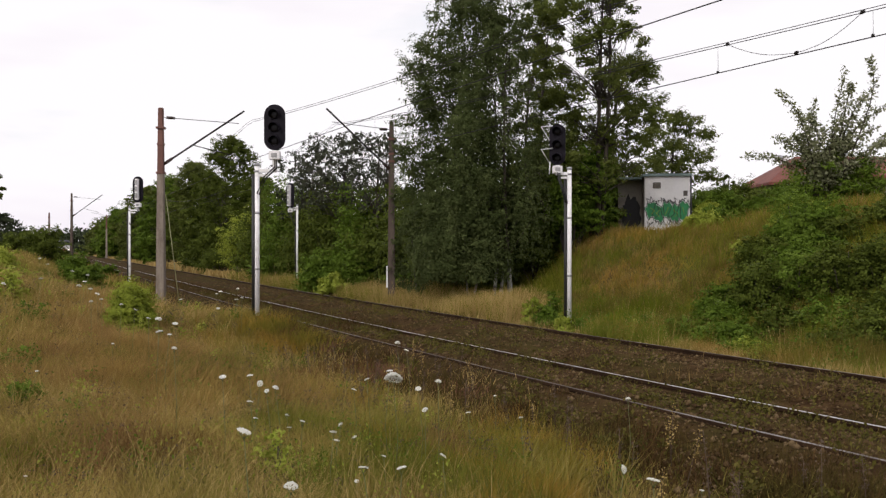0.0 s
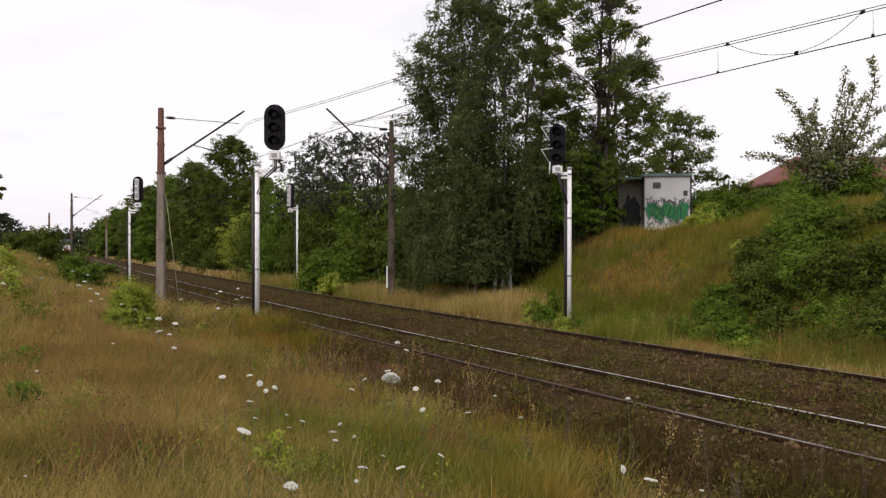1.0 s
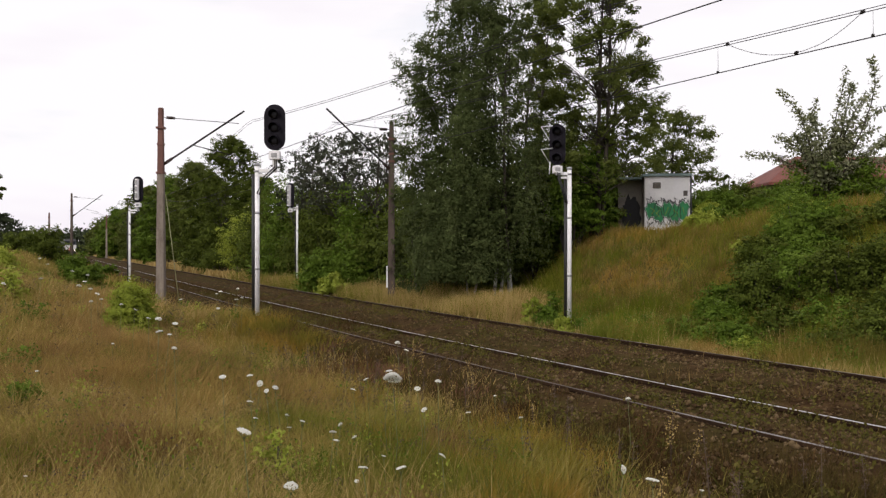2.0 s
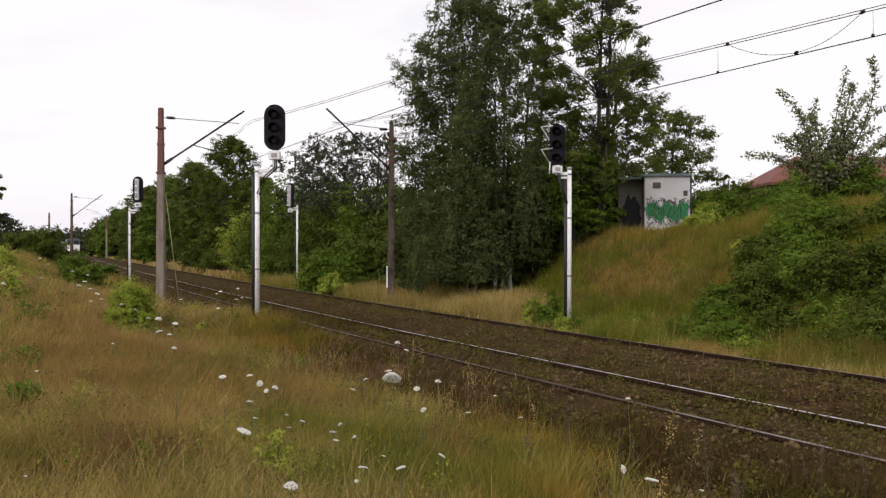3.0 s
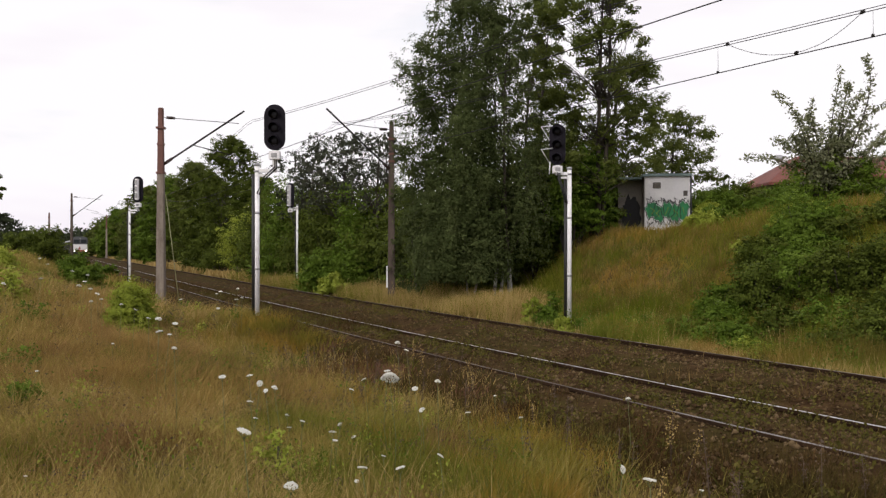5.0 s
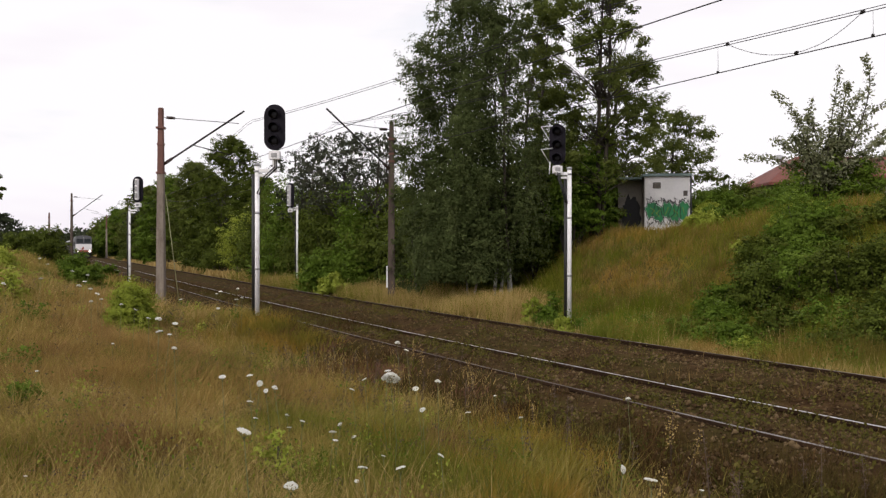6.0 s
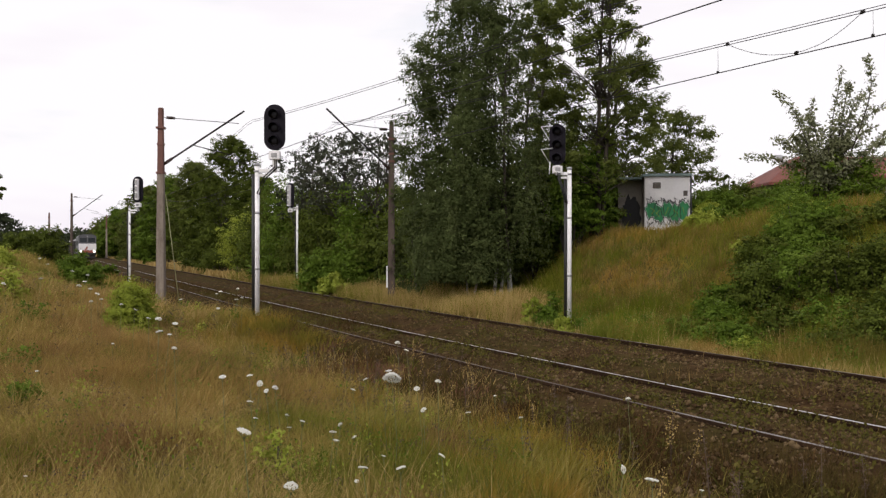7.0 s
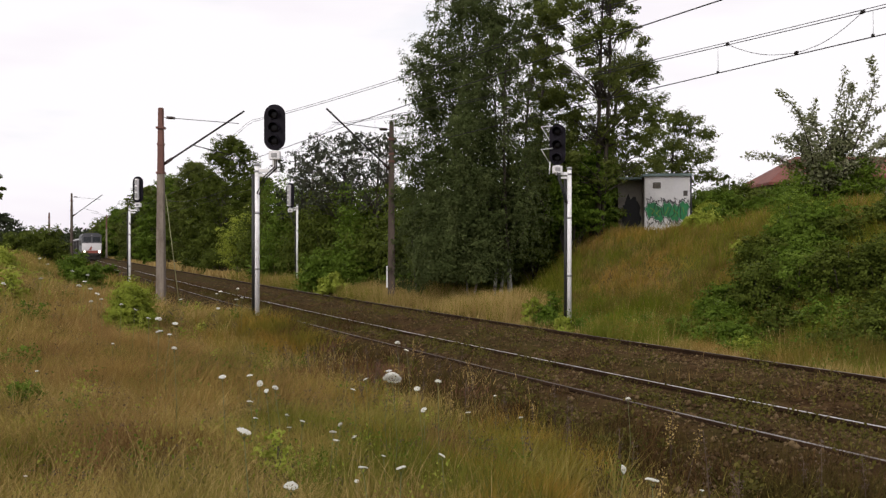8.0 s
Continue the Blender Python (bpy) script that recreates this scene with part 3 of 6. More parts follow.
def droppers_and_jumper():
    """Short droppers between the wires and a slack jumper with its clamps over the far track."""
    def at(y, z, u=2.75):
        return Vector((float(world_x(u, y)), y, z))

    def carrier(y):
        t = (y + 21) / 54.75
        return 6.95 - 1.35 * 4 * t * (1 - t)
    for y in (11.2, 12.9, 15.6, 18.6, 22.5, 26.5, 30):
        d = thing("dropper", Matrix.Translation(at(y, 5.29)), "short wire dropper with clamp on the overhead line", "dropper", "droppers of the overhead line")
        part("clamp", box("clamp", M["wire"], -0.02, 0.02, -0.02, 0.02, -0.015, 0.02, 0.004), d)
        part("hanger", tubes("hanger", M["wire"], [([(0, 0, 0), (0.005, 0, 0.1), (0, 0, carrier(y) - 5.29)], [0.006, 0.003, 0.003])], 5), d)
    j = thing("jumper_cable", Matrix.Translation(at(14.1, 5.3)), "slack jumper cable clamped between overhead wires", "jumper cable")
    o = at(14.1, 5.3)
    a, b, c = at(15.4, carrier(15.4)) - o, Vector((0, 0, 0)), at(13.05, carrier(13.05)) - o
    run = []
    for p, q in ((a, b), (b, c)):
        for k in range(9):
            t = k / 8
            run.append(p.lerp(q, t) - Vector((0, 0, 0.1 * math.sin(math.pi * t))))
    part("cable", tubes("cable", M["wire"], [(run, 0.005)], 5), j, "thin slack cable")
    for p in (a, b, c):
        part("clamp", box("clamp", M["wire"], p.x - 0.025, p.x + 0.025, p.y - 0.05, p.y + 0.05, p.z - 0.02, p.z + 0.025, 0.008), j, "dark clamp")


droppers_and_jumper()

# ---- plants ----


def unit(v):
    return v / np.maximum(np.linalg.norm(v, axis=-1, keepdims=True), 1e-6)


def leaf_quads(pts, size, rng, droop=0.3, aspect=0.62, face=None):
    """Diamond leaves at pts, turned at random, or turned to the side that face gives for each."""
    n = len(pts)
    if face is None:
        a = unit(rng.normal(size=(n, 3)) + np.array([0, 0, -droop]))
        b = unit(np.cross(a, rng.normal(size=(n, 3))))
    else:
        up = unit(face + np.array([0, 0, 0.45]) + rng.normal(size=(n, 3)) * 0.42)
        b = unit(np.cross(up, rng.normal(size=(n, 3)) + np.array([0, 0, -droop])))
        a = np.cross(b, up)
    s = size * rng.uniform(0.6, 1.35, (n, 1))
    tip, side = a * s, b * s * aspect * 0.5
    return np.stack([pts, pts + tip * 0.5 + side, pts + tip, pts + tip * 0.5 - side], 1)


def clump_points(centres, radii, counts, rng, per_twig=26):
    """Leaves in twigs over the outside of each clump, and the way that each leaf faces."""
    out, way = [], []
    for c, r, n in zip(centres, radii, counts):
        m = max(4, n // per_twig)
        d = unit(rng.normal(size=(m, 3)))
        twig = np.repeat(d * rng.uniform(0.35, 1.3, (m, 1)), n // m + 1, axis=0)[:n]
        off = rng.normal(size=(n, 3)) * np.array([0.17, 0.17, 0.1])
        out.append(np.asarray(c) + (twig + off) * np.asarray(r))
        way.append(unit(twig + off * 2.2))
    return np.concatenate(out), np.concatenate(way)


def bough(p0, p1, rng, bend=0.15, n=6):
    p0, p1 = np.array(p0, float), np.array(p1, float)
    ln = np.linalg.norm(p1 - p0)
    off = rng.normal(size=3) * bend * ln * 0.5
    t = np.linspace(0, 1, n)[:, None]
    return p0 + (p1 - p0) * t + off * np.sin(t * math.pi) + np.array([0, 0, 0.06 * ln]) * np.sin(t * math.pi)


def tree(name, base, height, spread, label, leaf, bark, seed, leaves=20000, size=0.11, stems=1, crown_low=0.2, weep=0.0, clumps=40,
         shape=None, gap=1.0, category="tree", trunk_r=0.13, lean=(0, 0), group="", skirt=0.7, twig=26):
    """A tree: tapered stems with limbs, and a crown of many leaves set in clumps at the limbs' ends.
    shape(t) gives the crown's half width (0..1) at height t (0..1 from its foot to its top)."""
    rng = np.random.default_rng(seed)
    shape = shape or (lambda t: math.sin(math.pi * min(1, 0.12 + 0.88 * t) ** 0.8) ** 0.6)
    t0 = thing(name, pose(*base), label, category, group)
    runs, limbs, tops = [], [], []
    for k in range(stems):
        ang = rng.uniform(0, 6.28)
        foot = np.array([math.cos(ang), math.sin(ang), 0]) * (0.35 if stems > 1 else 0.0) * rng.uniform(0.5, 1.4)
        top = np.array([math.cos(ang) * spread * 0.3 * (stems > 1) + lean[0], math.sin(ang) * spread * 0.3 * (stems > 1) + lean[1], height * rng.uniform(0.82, 0.97)])
        path = bough(foot - [0, 0, 0.2], top, rng, 0.1 if weep else 0.06, 8)
        r = trunk_r * rng.uniform(0.7, 1.1)
        girth = [r * (1 - 0.88 * i / 7) for i in range(8)]
        if bark is M["birch_bark"]:  # pale below, dark and twiggy above
            runs.append((path[:2].tolist(), girth[:2]))
            limbs.append((path[1:].tolist(), girth[1:]))
        else:
            runs.append((path.tolist(), girth))
        tops.append(path)
    centres, radii = [], []
    for k in range(clumps):
        t = ((k + rng.random()) / clumps) ** (1.38 if weep else 1.0)
        z = height * (crown_low + (1 - crown_low) * t)
        w = spread * shape(t)
        ang, rad = rng.uniform(0, 6.28), math.sqrt(rng.random()) * w
        stem = tops[k % stems]
        mid = stem[np.argmin(abs(stem[:, 2] - z * 0.88))]
        c = np.array([math.cos(ang) * rad + lean[0] * z / height, math.sin(ang) * rad + lean[1] * z / height, z])
        s = spread * rng.uniform(0.2, 0.36) * gap
        c[2] = min(c[2], height - s * 0.5)
        centres.append(c)
        radii.append((s, s, s * rng.uniform(0.6, 0.95)))
        start = stem[np.argmin(abs(stem[:, 2] - z * 0.75))]
        if np.linalg.norm(c - start) > 0.3:
            limb = bough(start, c, rng, 0.2, 5)
            rr = trunk_r * 0.3 * (1.15 - t)
            limbs.append((limb.tolist(), [max(0.008, rr * (1 - 0.85 * i / 4)) for i in range(5)]))
    vol = np.array([r[0] ** 2 for r in radii])
    counts = np.maximum(20, (leaves * (1 - weep) * vol / vol.sum())).astype(int)
    pts, face = clump_points(centres, radii, counts, rng, twig)
    if weep:
        n_str = int(leaves * weep / 26)
        pick = rng.integers(0, len(centres), n_str)
        st = np.array(centres)[pick] + unit(rng.normal(size=(n_str, 3))) * np.array(radii)[pick] * rng.uniform(0.5, 1.1, (n_str, 1))
        ln = rng.uniform(0.6, 2.6, n_str) * height / 11
        tt = rng.random((n_str, 26))
        drift = rng.normal(size=(n_str, 1, 2)) * 0.12
        hang = np.empty((n_str, 26, 3))
        hang[..., 2] = st[:, None, 2] - tt * ln[:, None]
        hang[..., :2] = st[:, None, :2] + drift * tt[..., None] * ln[:, None, None] + rng.normal(size=(n_str, 26, 2)) * 0.045
        hang = hang.reshape(-1, 3)
        side = np.repeat(unit((st - np.array([lean[0], lean[1], 0])) * np.array([1, 1, 0.0]) + rng.normal(size=(n_str, 3)) * 0.35), 26, axis=0)
        low = hang[:, 2] > skirt
        pts, face = np.concatenate([pts, hang[low]]), np.concatenate([face, side[low]])
    face, pts = face[pts[:, 2] > 0.15], pts[pts[:, 2] > 0.15]
    part("trunk", tubes("trunk", bark, runs, 8), t0, "pale birch bark" if bark is M["birch_bark"] else "dark bark")
    part("branchwork", tubes("branchwork", M["bark"], limbs, 5), t0)
    part("crown", quads("crown", leaf_quads(pts, size, rng, 0.9 if weep else 0.4, face=face), leaf), t0, "")
    return t0


def bush(base, width, height, label, leaf, seed, leaves=6000, size=0.1, clumps=14, name="bush", depth=None, group="shrubs beside the railway", round_top=False):
    """A shrub: many stems from one foot, clumps of leaves down to the ground."""
    rng = np.random.default_rng(seed)
    b = thing(name, pose(*base), label, "bush", group)
    depth = depth or width
    centres, radii, runs = [], [], []
    for k in range(clumps):
        a, r = rng.uniform(0, 6.28), math.sqrt(rng.random())
        s = min(width, height) * rng.uniform(0.15, 0.27)
        x, y = math.cos(a) * r * (width / 2 - s * 0.6), math.sin(a) * r * (depth / 2 - s * 0.6)
        dome = math.sqrt(max(0.1, 1 - (0.95 if round_top else 0.75) * r * r))
        z = (height - s * 0.6) * (rng.uniform(0.12, 1.0) if not round_top else rng.uniform(0.35, 1.0) ** 0.6) * dome
        centres.append((x, y, z))
        radii.append((s * 1.2, s * 1.2, s))
        runs.append((bough((x * 0.15, y * 0.15, -0.1), (x, y, z), rng, 0.15, 5).tolist(), [a * min(1.0, height / 1.6) for a in (0.03, 0.025, 0.02, 0.013, 0.007)]))
    vol = np.array([r[0] ** 2 for r in radii])
    pts, face = clump_points(centres, radii, np.maximum(10, leaves * vol / vol.sum()).astype(int), rng, 18)
    keep = pts[:, 2] > 0.0
    part("woody_base", tubes("woody_base", M["bark"], runs, 5), b)
    part("foliage", quads("foliage", leaf_quads(pts[keep], size, rng, 0.1, face=face[keep]), leaf), b)
    return b


def blades(name, xy, height, width, mat, rng, label, lean=0.35, category="grass", bends=None, wind=(0.12, 0.0)):
    """Grass as stuff: tapered, bent blades standing on the ground at xy; height and width by blade."""
    n = len(xy)
    z = ground_z(xy[:, 0], xy[:, 1])
    ang = rng.uniform(0, 2 * math.pi, n)
    side = np.stack([np.cos(ang), np.sin(ang), np.zeros(n)], -1)
    bend = rng.normal(size=(n, 2)) * lean + np.array(wind)
    if bends is not None:
        bend = bend * 0.4 + bends
    h = height * rng.uniform(0.45, 1.1, n)
    stations = ((0.0, 0.85), (0.55, 1.0), (1.0, 0.12)) if np.median(np.linalg.norm(xy, axis=1)) < 18 else ((0.0, 1.0), (1.0, 0.25))
    rows = np.empty((n, len(stations), 2, 3))
    for i, (t, w) in enumerate(stations):
        c = np.empty((n, 3))
        c[:, :2] = xy + bend * (t ** 1.8 * h)[:, None]
        c[:, 2] = z - 0.02 + t * h * (1 - 0.18 * np.minimum(1.5, (bend ** 2).sum(1)) * t)
        half = side * (width * w / 2)[:, None]
        rows[:, i, 0], rows[:, i, 1] = c - half, c + half
    return tagged(new(name, strips(name, rows, mat)), label, category, kind="stuff")


def scatter(n, y0, y1, u0, u1, rng):
    """n places with y between y0 and y1 (denser near) and u between u0 and u1."""
    t = rng.random(n)
    y = y0 * (y1 / y0) ** t
    u = rng.uniform(u0, u1, n)
    x = world_x(u, y)
    keep = (np.abs(x) < 0.6 * y + 2.5)
    return np.stack([x, y], -1)[keep]


# the tall trees behind the far track
birch_shape = lambda t: 0.75 + 0.25 * math.sin(math.pi * min(1, 0.15 + t * 0.85)) if t < 0.78 else 0.93 - 2.2 * (t - 0.78)
full_shape = lambda t: math.sin(math.pi * min(1, 0.2 + 0.8 * t) ** 0.85) ** 0.5
birch = tree("birch_tree", site(0.75, 32.5), 12.4, 2.3, "tall weeping birch with pale slender trunks", M["leaf_birch"], M["birch_bark"], 11, 124000, 0.088, 2, 0.12, 0.5, 120, birch_shape, 0.85, trunk_r=0.07, skirt=1.1)
tree("birch_tree", site(2.15, 32.0), 13.2, 1.9, "tall birch with high thin crown and white stems", M["leaf_birch"], M["birch_bark"], 12, 48000, 0.085, 4, 0.25, 0.5, 90, birch_shape, 0.66, trunk_r=0.07, skirt=1.7)
tree("birch_tree", site(-0.95, 34.0), 6.6, 1.1, "young drooping birch beside the dark mast", M["leaf_birch"], M["birch_bark"], 18, 30000, 0.07, 1, 0.1, 0.5, 34, birch_shape, 0.95, trunk_r=0.05)
tree("aspen_tree", site(6, 35.0), 12.6, 2.85, "tall leafy aspen with gaps of sky", M["leaf_aspen"], M["bark"], 13, 64000, 0.1, 2, 0.16, 0.0, 170, full_shape, 0.5, trunk_r=0.13, twig=16)
tree("aspen_tree", site(4.5, 38.5), 12.4, 2.2, "tall leafy aspen with gaps of sky", M["leaf_aspen"], M["bark"], 17, 40000, 0.1, 2, 0.08, 0.0, 120, full_shape, 0.46, trunk_r=0.12, twig=16)
tree("aspen_tree", site(8.55, 39.5), 8.4, 2.1, "leafy aspen beside the pale hut", M["leaf_aspen"], M["bark"], 14, 26000, 0.1, 1, 0.06, 0.0, 90, full_shape, 0.6, twig=16)
tree("young_tree", site(12.28, 45.0), 5.7, 2.5, "low leafy tree behind the hut", M["leaf_aspen"], M["bark"], 15, 24000, 0.11, 1, 0.1, 0.0, 80, full_shape, 0.55, twig=14)
tree("young_tree", site(15.3, 46.0), 2.2, 0.7, "small leafy tree on the bank", M["leaf_dark"], M["bark"], 16, 2400, 0.09, 2, 0.1, 0.0, 18, full_shape, 0.5)
# lighter, gappy trees and the woods towards the distance
airy = lambda t: 0.9 if t < 0.75 else 0.9 - 1.6 * (t - 0.75)
tree("silver_tree", site(-6.23, 51.0), 8.9, 3.0, "grey-leaved tree with a thin crown", M["leaf_grey"], M["bark"], 21, 5600, 0.17, 3, 0.5, 0.0, 130, airy, 0.5, twig=11)
tree("silver_tree", site(-3.56, 44.0), 8.2, 2.0, "slender grey-leaved tree beside the mast", M["leaf_grey"], M["bark"], 28, 3000, 0.16, 2, 0.5, 0.0, 90, airy, 0.5, twig=11)
tree("silver_tree", site(-8.89, 56.0), 8.5, 2.3, "grey-leaved tree behind the signal", M["leaf_grey"], M["bark"], 22, 3600, 0.18, 2, 0.5, 0.0, 90, airy, 0.5, twig=11)
for x, y, h, w, seed in ((-19.88, 79, 12.4, 3.6, 23), (-27.69, 95, 11.6, 3.6, 24), (-16.35, 76, 8.4, 3.2, 29), (-36.64, 114, 11.6, 4.2, 25), (-48.53, 140, 12.0, 5.0, 26), (-69.04, 185, 10.4, 6.0, 27), (-22.81, 84, 9.0, 3.0, 31), (-88.43, 230, 10.5, 7.0, 32)):
    tree("woodland_tree", site(x, y), h, w, "broad green woodland tree behind the track", {25: M["leaf_bush"], 27: M["leaf_bush"], 23: M["leaf_dark"], 31: M["leaf_dark"], 29: M["leaf_dark"]}.get(seed, M["leaf_aspen"]), M["bark"], seed, 40000, 0.0023 * y, 1, 0.03, 0.0, 130, full_shape, 0.8, group="woods behind the track")

tree("woodland_tree", site(-104.12, 200), 8.4, 4.6, "distant dark tree at the edge of fields", M["far_wood"], M["bark"], 36, 16000, 0.3, 1, 0.03, 0.0, 60, full_shape, 0.8, group="woods behind the track")
# undergrowth under the trees, dense and dark
under = [(-13.34, 64, 5.0, 6.2), (-11.12, 60, 5.0, 7.0), (-8.55, 55, 5.0, 7.0), (-6.35, 52, 4.8, 6.8), (-9.9, 59, 5.0, 6.6), (-7.4, 55, 5.0, 6.6), (-4.6, 49.5, 4.6, 6.6), (1.6, 36.5, 3.0, 3.4), (3.46, 37, 3.0, 3.6), (0.27, 36.5, 2.6, 3.4), (-4.09, 46, 4.6, 6.2), (-2.31, 41.5, 4.4, 5.9), (-1.56, 38, 2.6, 4.8), (-1.17, 40, 4.0, 4.4),
         (0.16, 41, 4.4, 5.4), (1.52, 41, 4.4, 6.0), (3.16, 41, 4.4, 6.4), (4.66, 41, 4.2, 6.0), (6, 40, 4.0, 5.2), (0.6, 39.5, 3.6, 6.6), (2.4, 39.0, 3.4, 6.2), (7.51, 41, 3.6, 4.6), (9.17, 43, 3.4, 3.6)]
for k, (x, y, w, h) in enumerate(under):
    bush(site(x, y), w, h, "dense green undergrowth below the trees", M["leaf_bush"] if x < -1.9 and k % 3 == 1 else M["leaf_dark"], 60 + k, 13000, 0.17, 34, "undergrowth", group="undergrowth of the woods")
for k, (x, y, w, h, leaf, lab) in enumerate((
        (-15.6, 66, 3.8, 5.6, "leaf_light", "rounded light green bush before the woods"), (-18.6, 72, 4.0, 3.4, "leaf_dark", "dark green bush before the woods"),
        (-24.21, 84, 4.0, 3.0, "leaf_dark", "dark green bush before the woods"), (-11.1, 55, 3.0, 1.9, "leaf_bush", "low green bush beside the far track"),
        (-5.83, 42, 2.6, 2.4, "leaf_bush", "green bush beside the far track"), (-4.33, 41, 2.6, 2.9, "leaf_bush", "tall green bush beside the far track"),
        (5.06, 34.5, 2.4, 5.0, "leaf_bush", "tall green bush behind the signal"), (6.27, 35.5, 2.1, 4.6, "leaf_bush", "tall green bush beside the hut"), (3.69, 34.5, 1.8, 2.6, "leaf_dark", "dark green bush below the birches"), (-1.2, 37, 2.4, 1.6, "leaf_bush", "green bush behind the dark mast"), (0.15, 38, 2.6, 1.5, "leaf_bush", "low green bush below the birch"),
        (-7.63, 49.5, 2.0, 1.3, "leaf_light", "low yellow-green bush beside the signal"), (-5.09, 39.5, 1.6, 1.0, "leaf_light", "low yellow-green bush beside the track"))):
    bush(site(x, y), w, h, lab, M[leaf], 90 + k, 8000, 0.13, 22, round_top=True)

# far woods and hedges that close the view
def far_woods():
    rng = np.random.default_rng(5)
    pts = []
    for x, y, w, h in [(-169.6, 330, 26, 14), (-182.68, 380, 30, 12), (-187.97, 420, 30, 13), (-168.39, 400, 26, 15), (-152.4, 380, 24, 14), (-164.14, 300, 30, 16), (-124.68, 330, 24, 15),
                        (-92.19, 260, 26, 15), (-96.41, 300, 24, 13), (-38.49, 140, 22, 11), (-27.41, 120, 24, 9), (-17.53, 100, 24, 8.5), (-11, 90, 22, 8), (-4.46, 80, 22, 8), (0.8, 75, 20, 9),
                        (5.55, 72, 20, 9), (10.04, 70, 18, 8)]:
        for _ in range(9):
            h2 = h * 0.72
            c = np.array([x + rng.uniform(-0.5, 0.5) * w, y + rng.uniform(0, 8), rng.uniform(0.1, 0.8) * h2])
            pts.append(c + rng.normal(size=(330, 3)) * np.array([w * 0.12, 2.0, h2 * 0.13]))
    p = np.concatenate(pts)
    p = p[p[:, 2] > -0.2]
    size = np.repeat(0.0028 * np.linalg.norm(p[:, :2], axis=1), 1)[:, None]
    tagged(new("far_woods", quads("far_woods", leaf_quads(p, 1.0 * size, rng, 0.2, 0.8), M["far_wood"])), "dim green woods in the distance", "woods", kind="stuff")


far_woods()

# bushes along the near bank
for k, (x, y, w, h, leaf, n, lab) in enumerate((
        (-6.42, 17.6, 0.9, 1.3, "leaf_light", 22000, "round yellow-green bush in the dry grass"), (-14.11, 33, 1.7, 1.55, "leaf_bush", 9000, "dark green bush on the near bank"),
        (-28.05, 60, 3.0, 3.0, "leaf_dark", 9000, "wide dark green bush on the near bank"), (-37.55, 75, 4.0, 2.2, "leaf_dark", 8000, "wide dark green bush farther along the bank"),
        (-20.91, 48, 1.8, 1.5, "leaf_bush", 5000, "low green bush on the near bank"), (-14.15, 27, 1.5, 1.2, "leaf_light", 5000, "tall green herbs at the bank's top"),
        (-12.02, 24, 1.0, 0.7, "leaf_light", 3000, "tall green herbs at the bank's top"), (-26.12, 66, 2.0, 1.2, "leaf_bush", 4000, "low green bush beside the near track"),
        (-43.27, 90, 5.0, 2.6, "leaf_dark", 8000, "dark green bush farther along the bank"), (-9.74, 19, 0.9, 0.8, "leaf_light", 2600, "tall green herbs in the dry grass"), (-8.17, 17, 0.7, 0.6, "leaf_bush", 1800, "green herbs in the dry grass"), (-5.54, 11, 0.7, 0.5, "leaf_bush", 1500, "green herbs in the dry grass"),
        (-4.45, 9, 0.5, 0.4, "leaf_bush", 1300, "low green herbs in the dry grass"),
        (-1.25, 6.3, 0.34, 0.62, "leaf_light", 900, "fresh green leafy herb in the dry grass"))):
    bush(site(x, y), w, h, lab, M[leaf], 120 + k, n, 0.044 if k == 0 else 0.02 + 0.0022 * y, 60 if k == 0 else 22, round_top=k < 4)
tree("young_tree", site(-21.67, 40), 4.6, 1.05, "small dark tree on the near bank", M["leaf_dark"], M["bark"], 35, 6000, 0.1, 1, 0.6, 0.0, 24, full_shape, 0.6)

# shrubs over the right-hand bank
upper = [(5.99, 20.6, 1.1, 0.9, "leaf_bush"), (6.72, 20.6, 1.3, 1.1, "leaf_bush"), (5.03, 21.9, 0.7, 0.55, "leaf_light"), (7.25, 21.5, 1.4, 1.2, "leaf_bush"), (7.9, 21.2, 1.9, 1.7, "leaf_dark"), (8.72, 20.8, 2.0, 1.6, "leaf_bush"),
         (9.38, 20.0, 2.0, 1.5, "leaf_dark"), (10.05, 19.5, 2.0, 1.5, "leaf_dark"), (8.99, 23.5, 1.8, 1.3, "leaf_dark"), (9.87, 23.0, 2.0, 1.0, "leaf_bush"),
         (10.7, 22.5, 1.6, 0.7, "leaf_dark"), (11.77, 22.0, 1.8, 0.8, "leaf_dark"), (10.68, 25.5, 1.8, 0.8, "leaf_light"), (9.49, 31.0, 1.4, 0.8, "leaf_light"),
         (10.6, 32.5, 1.8, 0.9, "leaf_bush"), (13.01, 41.0, 1.8, 1.7, "leaf_dark"), (14.32, 41.0, 2.2, 1.3, "leaf_dark"), (6.6, 18.9, 1.2, 0.9, "leaf_bush"),
         (7.48, 18.6, 1.4, 1.1, "leaf_dark"), (8.29, 18.2, 1.4, 1.2, "leaf_bush")]
